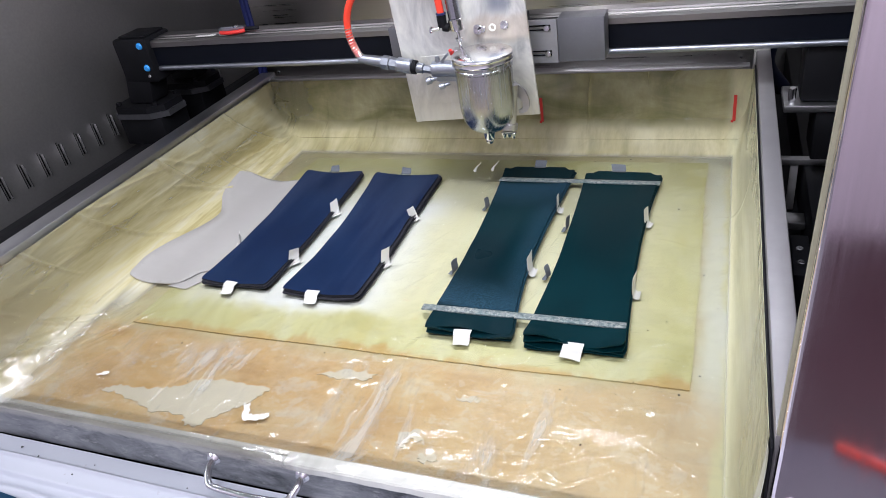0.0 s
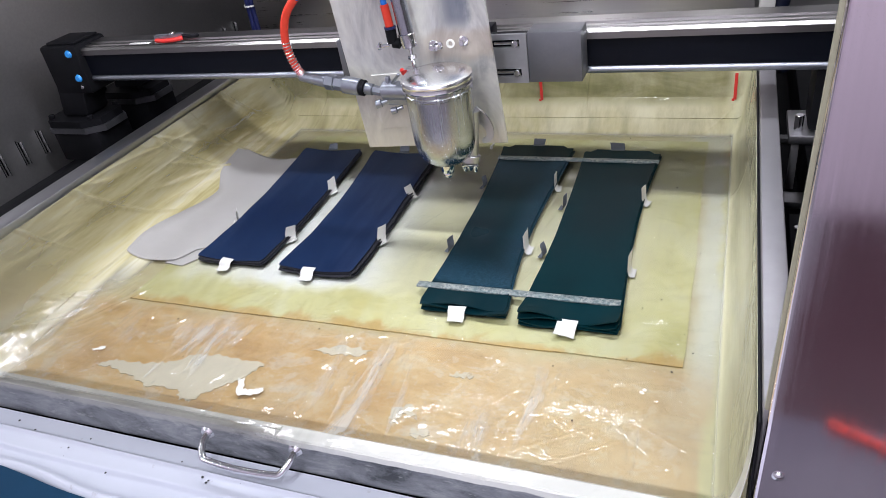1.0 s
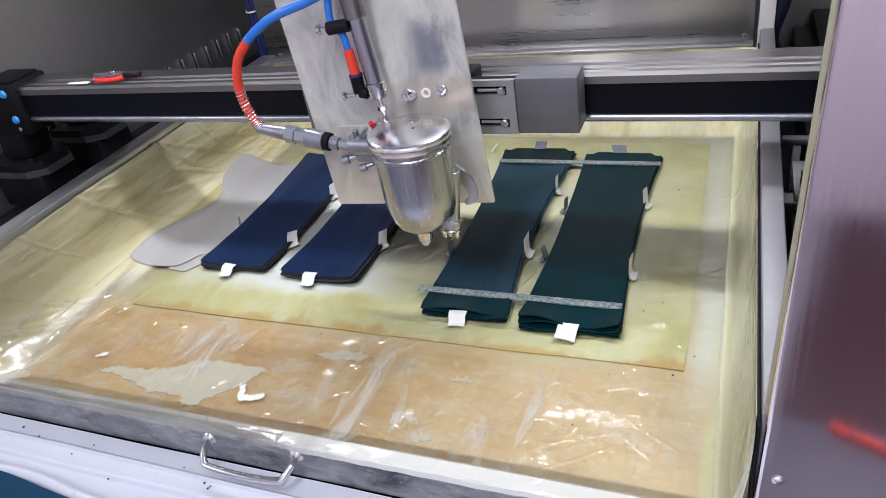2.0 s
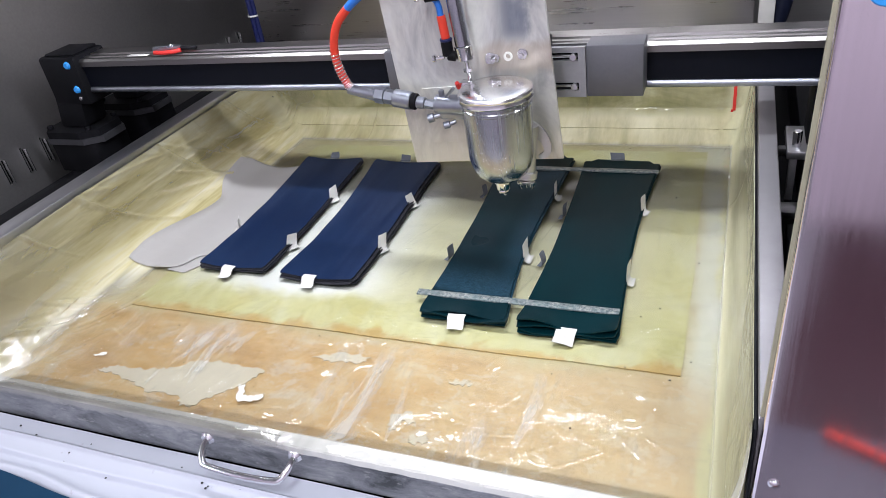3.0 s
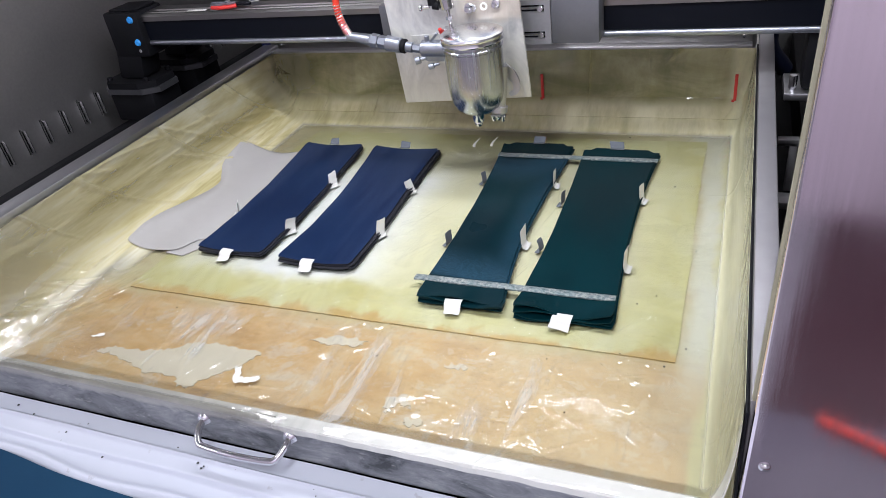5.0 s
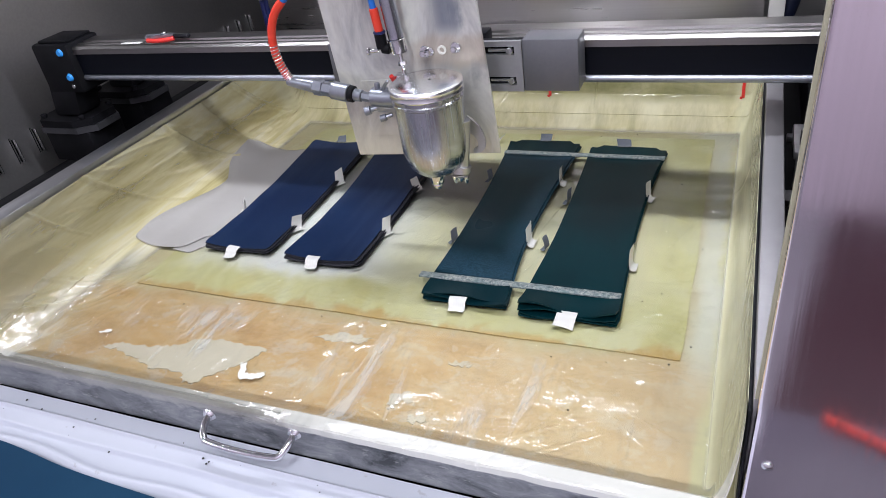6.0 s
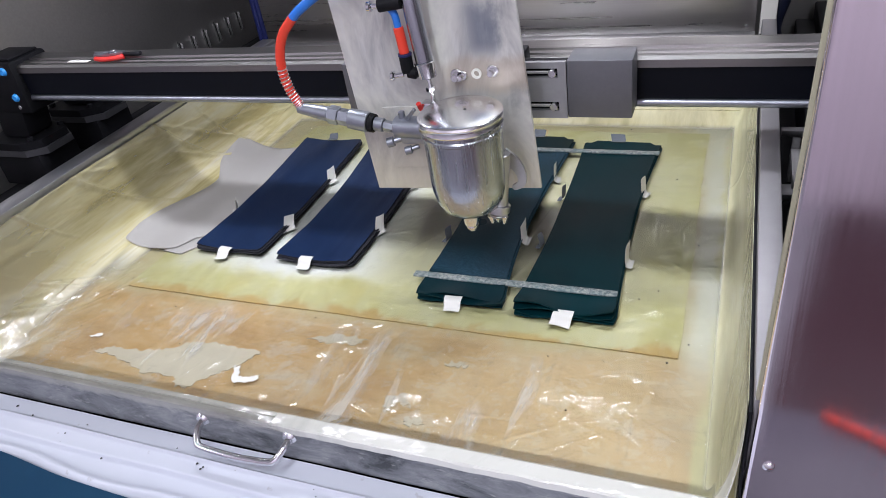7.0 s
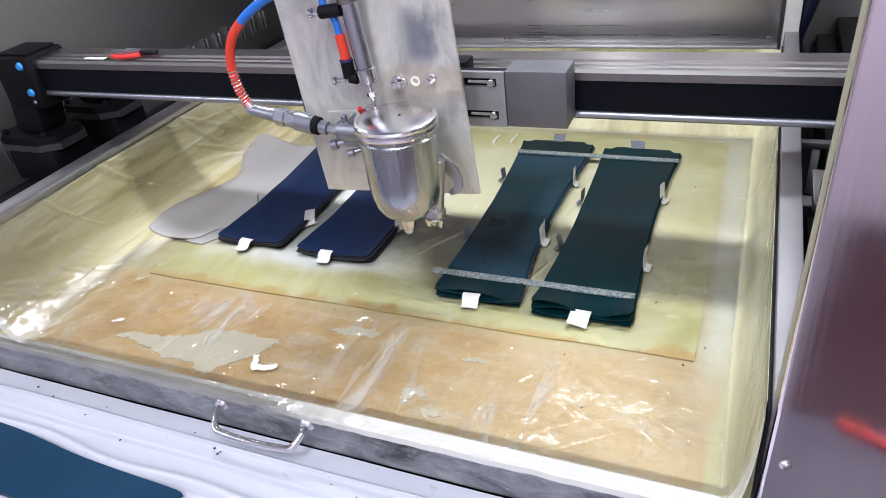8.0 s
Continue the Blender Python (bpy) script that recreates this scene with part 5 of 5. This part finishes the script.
for d in (-0.009, 0.009):
    rod(bm, (CX + 0.030 + d, CY + 0.001, 0.2237), (CX + 0.030 + d * 0.8, CY + 0.001, 0.2125), 0.004, 0.0025)
part("nozzle", bm, CHROME, air)
bm = bmesh.new()
box(bm, (-0.160, -0.040, 0.302), (-0.110, -0.020, 0.334), 0.005)
rod(bm, (-0.165, -0.030, 0.322), (-0.10, -0.034, 0.322), 0.0135, 0.014, 24)
rod(bm, (-0.115, -0.034, 0.30), (-0.05, -0.036, 0.262), 0.012, 0.014)
part("body", bm, SATIN, gun, "cast chrome gun body")
for (x, z, r, n) in ((-0.172, 0.306, 0.0062, 0.014), (-0.150, 0.296, 0.005, 0.012)):
    bm = bmesh.new()
    rod(bm, (x + n, -0.034, z + 0.003), (x, -0.040, z), r * 0.6, r * 0.6)
    lathe(bm, [(0, -0.006), (r, -0.004), (r, 0.004), (0, 0.006)], along((x, -0.040, z), (x - 0.01, -0.043, z - 0.002)), 16)
    part("adjusting_knob", bm, SATIN, gun, "small chrome knob")
bm = bmesh.new()
rod(bm, (-0.150, -0.034, 0.332), (-0.132, -0.042, 0.350), 0.0022)
rod(bm, (-0.155, -0.032, 0.330), (-0.155, -0.032, 0.343), 0.004)
part("lever", bm, SATIN, gun)
bm = bmesh.new()
o = smooth_path([(-0.045, 0.306, 0), (-0.028, 0.290, 0), (-0.020, 0.268, 0), (-0.024, 0.250, 0), (-0.038, 0.244, 0), (-0.041, 0.250, 0), (-0.033, 0.256, 0), (-0.033, 0.266, 0), (-0.040, 0.276, 0), (-0.052, 0.282, 0), (-0.052, 0.30, 0)], 5)
prism(bm, [(p.x, p.y) for p in o], 0, 0.004)
bmesh.ops.transform(bm, matrix=Matrix.Translation((0.0095, -0.030, 0.0325)) @ pose(0, 0, 0, 90, 0, 0) @ Matrix.Scale(0.87, 4), verts=bm.verts)
part("hook", bm, STEEL, gun, "grey hanging hook", smooth=False)
bm = bmesh.new()
box(bm, (-0.121, -0.044, 0.27), (-0.115, -0.030, 0.305), 0.002)
part("trigger", bm, CHROME, gun)
# air line fittings, left of the gun
F0, F1 = Vector((-0.162, -0.031, 0.320)), Vector((-0.298, -0.031, 0.3455))
d = (F1 - F0).normalized()
steps = [(0.0, 0.020, 0.0068, SATIN, 6), (0.020, 0.032, 0.0085, SATIN, 20), (0.032, 0.040, 0.0115, BLACK, 24), (0.0402, 0.066, 0.0125, SATIN, 24), (0.0662, 0.080, 0.0105, SATIN, 6),
         (0.0802, 0.094, 0.0118, SATIN, 6), (0.0942, 0.137, 0.0095, SATIN, 20)]
for a, b, r, mt, sg in steps:
    bm = bmesh.new()
    rod(bm, F0 + d * a, F0 + d * b, r, r * (0.72 if b > 0.13 else 1.0), sg)
    part("air_fitting", bm, mt, gun, "stepped metal air coupling" if mt is SATIN else "black coupling ring", smooth=sg > 6)

# ---------- hoses ----------
hose = thing("air_hose", "red and blue air hose curling up from the gun", "hose")
path = smooth_path([(-0.290, -0.031, 0.3440), (-0.297, -0.031, 0.354), (-0.304, -0.031, 0.374), (-0.306, -0.031, 0.397), (-0.301, -0.031, 0.420), (-0.290, -0.031, 0.440), (-0.272, -0.031, 0.457)], 8)
bm = bmesh.new()
sweep(bm, path, 0.0058, 14)
part("red_hose", bm, REDHOSE, hose, "bright red hose")
bm = bmesh.new()
coil = []
low = path[: len(path) // 2 + 2]
for i in range(len(low) * 12 - 12):
    t = i / 12
    k = int(t)
    p = low[k].lerp(low[k + 1], t - k)
    dd = (low[k + 1] - low[k]).normalized()
    u = Vector((0, 1, 0))
    w = dd.cross(u)
    ang = t * 2 * math.pi * 0.62
    coil.append(p + 0.0061 * (u * math.cos(ang) + w * math.sin(ang)))
sweep(bm, coil, 0.0009, 5)
part("spring_guard", bm, LIDSTEEL, hose, "bright wire spring guard")
bm = bmesh.new()
sweep(bm, smooth_path([(-0.275, -0.031, 0.4548), (-0.258, -0.031, 0.467), (-0.225, -0.031, 0.484), (-0.17, -0.028, 0.50), (-0.10, -0.022, 0.53), (-0.07, -0.02, 0.60)], 8), 0.0055, 12)
part("blue_hose", bm, BLUEHOSE, hose, "blue hose")

cyl = thing("air_cylinder", "slim steel air cylinder with rod above the cup", "cylinder")
A, B = Vector((-0.119, -0.022, 0.400)), Vector((-0.133, -0.022, 0.57))
bm = bmesh.new()
rod(bm, A, B, 0.0102, seg=28)
part("barrel", bm, CUP, cyl, "ribbed steel barrel")
bm = bmesh.new()
rod(bm, A - (B - A).normalized() * 0.019, A, 0.0108, 0.0122, 28)
part("end_collar", bm, CHROME, cyl)
ax = (B - A).normalized()
bm = bmesh.new()
rod(bm, A + ax * 0.075, A + ax * 0.10, 0.0128, seg=28)
part("upper_collar", bm, ALU, cyl)
bm = bmesh.new()
rod(bm, A - ax * 0.019, A - ax * 0.052, 0.0028)
rod(bm, A - ax * 0.03, A - ax * 0.036, 0.006, seg=6)
part("piston_rod", bm, CHROME, cyl)
bm = bmesh.new()
box(bm, (-0.129, -0.030, 0.335), (-0.113, -0.014, 0.352), 0.002)
part("clevis", bm, CHROME, cyl)
bm = bmesh.new()
rod(bm, (-0.130, -0.028, 0.344), (-0.130, -0.034, 0.354), 0.003)
part("red_cap", bm, REDTAPE, cyl, "tiny red cap")
bm = bmesh.new()
rod(bm, (-0.1405, -0.024, 0.388), (-0.1410, -0.024, 0.407), 0.0075)
rod(bm, (-0.1405, -0.024, 0.388), (-0.130, -0.023, 0.386), 0.0068)
elbow = part("elbow", bm, BLACK, cyl, "black push-in elbow")
bm = bmesh.new()
rod(bm, (-0.1410, -0.024, 0.4072), (-0.1410, -0.024, 0.4105), 0.0082)
part("release_ring", bm, NAVY, elbow, "blue release ring")
bm = bmesh.new()
rod(bm, (-0.1450, -0.026, 0.386), (-0.1570, -0.028, 0.385), 0.003)
rod(bm, (-0.1570, -0.028, 0.385), (-0.1610, -0.028, 0.385), 0.0055)
part("screw", bm, CHROME, elbow)
bm = bmesh.new()
rod(bm, (-0.1410, -0.024, 0.410), (-0.1435, -0.024, 0.440), 0.0058)
part("red_sleeve", bm, REDHOSE, cyl, "red hose sleeve")
bm = bmesh.new()
sweep(bm, smooth_path([(-0.1435, -0.024, 0.4395), (-0.1460, -0.024, 0.456), (-0.158, -0.023, 0.475), (-0.152, -0.02, 0.52), (-0.14, -0.02, 0.60)], 8), 0.0042, 12)
part("blue_hose", bm, BLUEHOSE, cyl, "thin blue hose")
bm = bmesh.new()
rod(bm, (-0.134, -0.026, 0.468), (-0.160, -0.030, 0.466), 0.0075)
part("upper_elbow", bm, BLACK, cyl, "black push-in elbow")
bm = bmesh.new()
rod(bm, (-0.160, -0.030, 0.466), (-0.168, -0.031, 0.466), 0.003)
rod(bm, (-0.168, -0.031, 0.466), (-0.173, -0.031, 0.466), 0.006)
part("adjusting_screw", bm, CHROME, cyl)

# ---------- what moves ----------


BIG, DROP = 1.1, -0.0664


def motions():
    """Gantry travel in y, carriage travel in x."""
    rows = [(0.0, -0.2918, 0.4785), (0.5, -0.2909, 0.3714), (1.0, -0.2909, 0.2671), (1.5, -0.289, 0.1531), (1.7, -0.2906, 0.1091), (1.85, -0.284, 0.0928),
            (2.25, -0.2058, 0.0933), (2.4, -0.1981, 0.1099), (2.8, -0.198, 0.2017), (3.0, -0.1968, 0.249), (3.5, -0.1991, 0.351), (4.0, -0.1917, 0.4525),
            (4.2, -0.2017, 0.4801), (4.5, -0.269, 0.4869), (4.7, -0.3008, 0.4881), (4.85, -0.2965, 0.4661), (5.8, -0.2914, 0.2496), (6.0, -0.2905, 0.2042),
            (6.3, -0.2925, 0.1301), (6.5, -0.2923, 0.0957), (6.7, -0.2515, 0.0933), (7.0, -0.192, 0.0996), (7.2, -0.1884, 0.0619), (7.35, -0.1925, 0.068),
            (7.5, -0.2154, 0.0774), (7.7, -0.2516, 0.0732), (8.0, -0.301, 0.0636)]
    for ob in (carriage, gun, hose, cyl):
        ob.scale = (BIG, BIG, BIG)
        walk(ob, [(t, pose(x, y, DROP)) for t, x, y in rows])
    for ob in (gantry, pliers, tape):
        ob.scale = (BIG, BIG, BIG)
        walk(ob, [(t, pose(-0.0033, y + 0.11, DROP)) for t, x, y in rows])


motions()
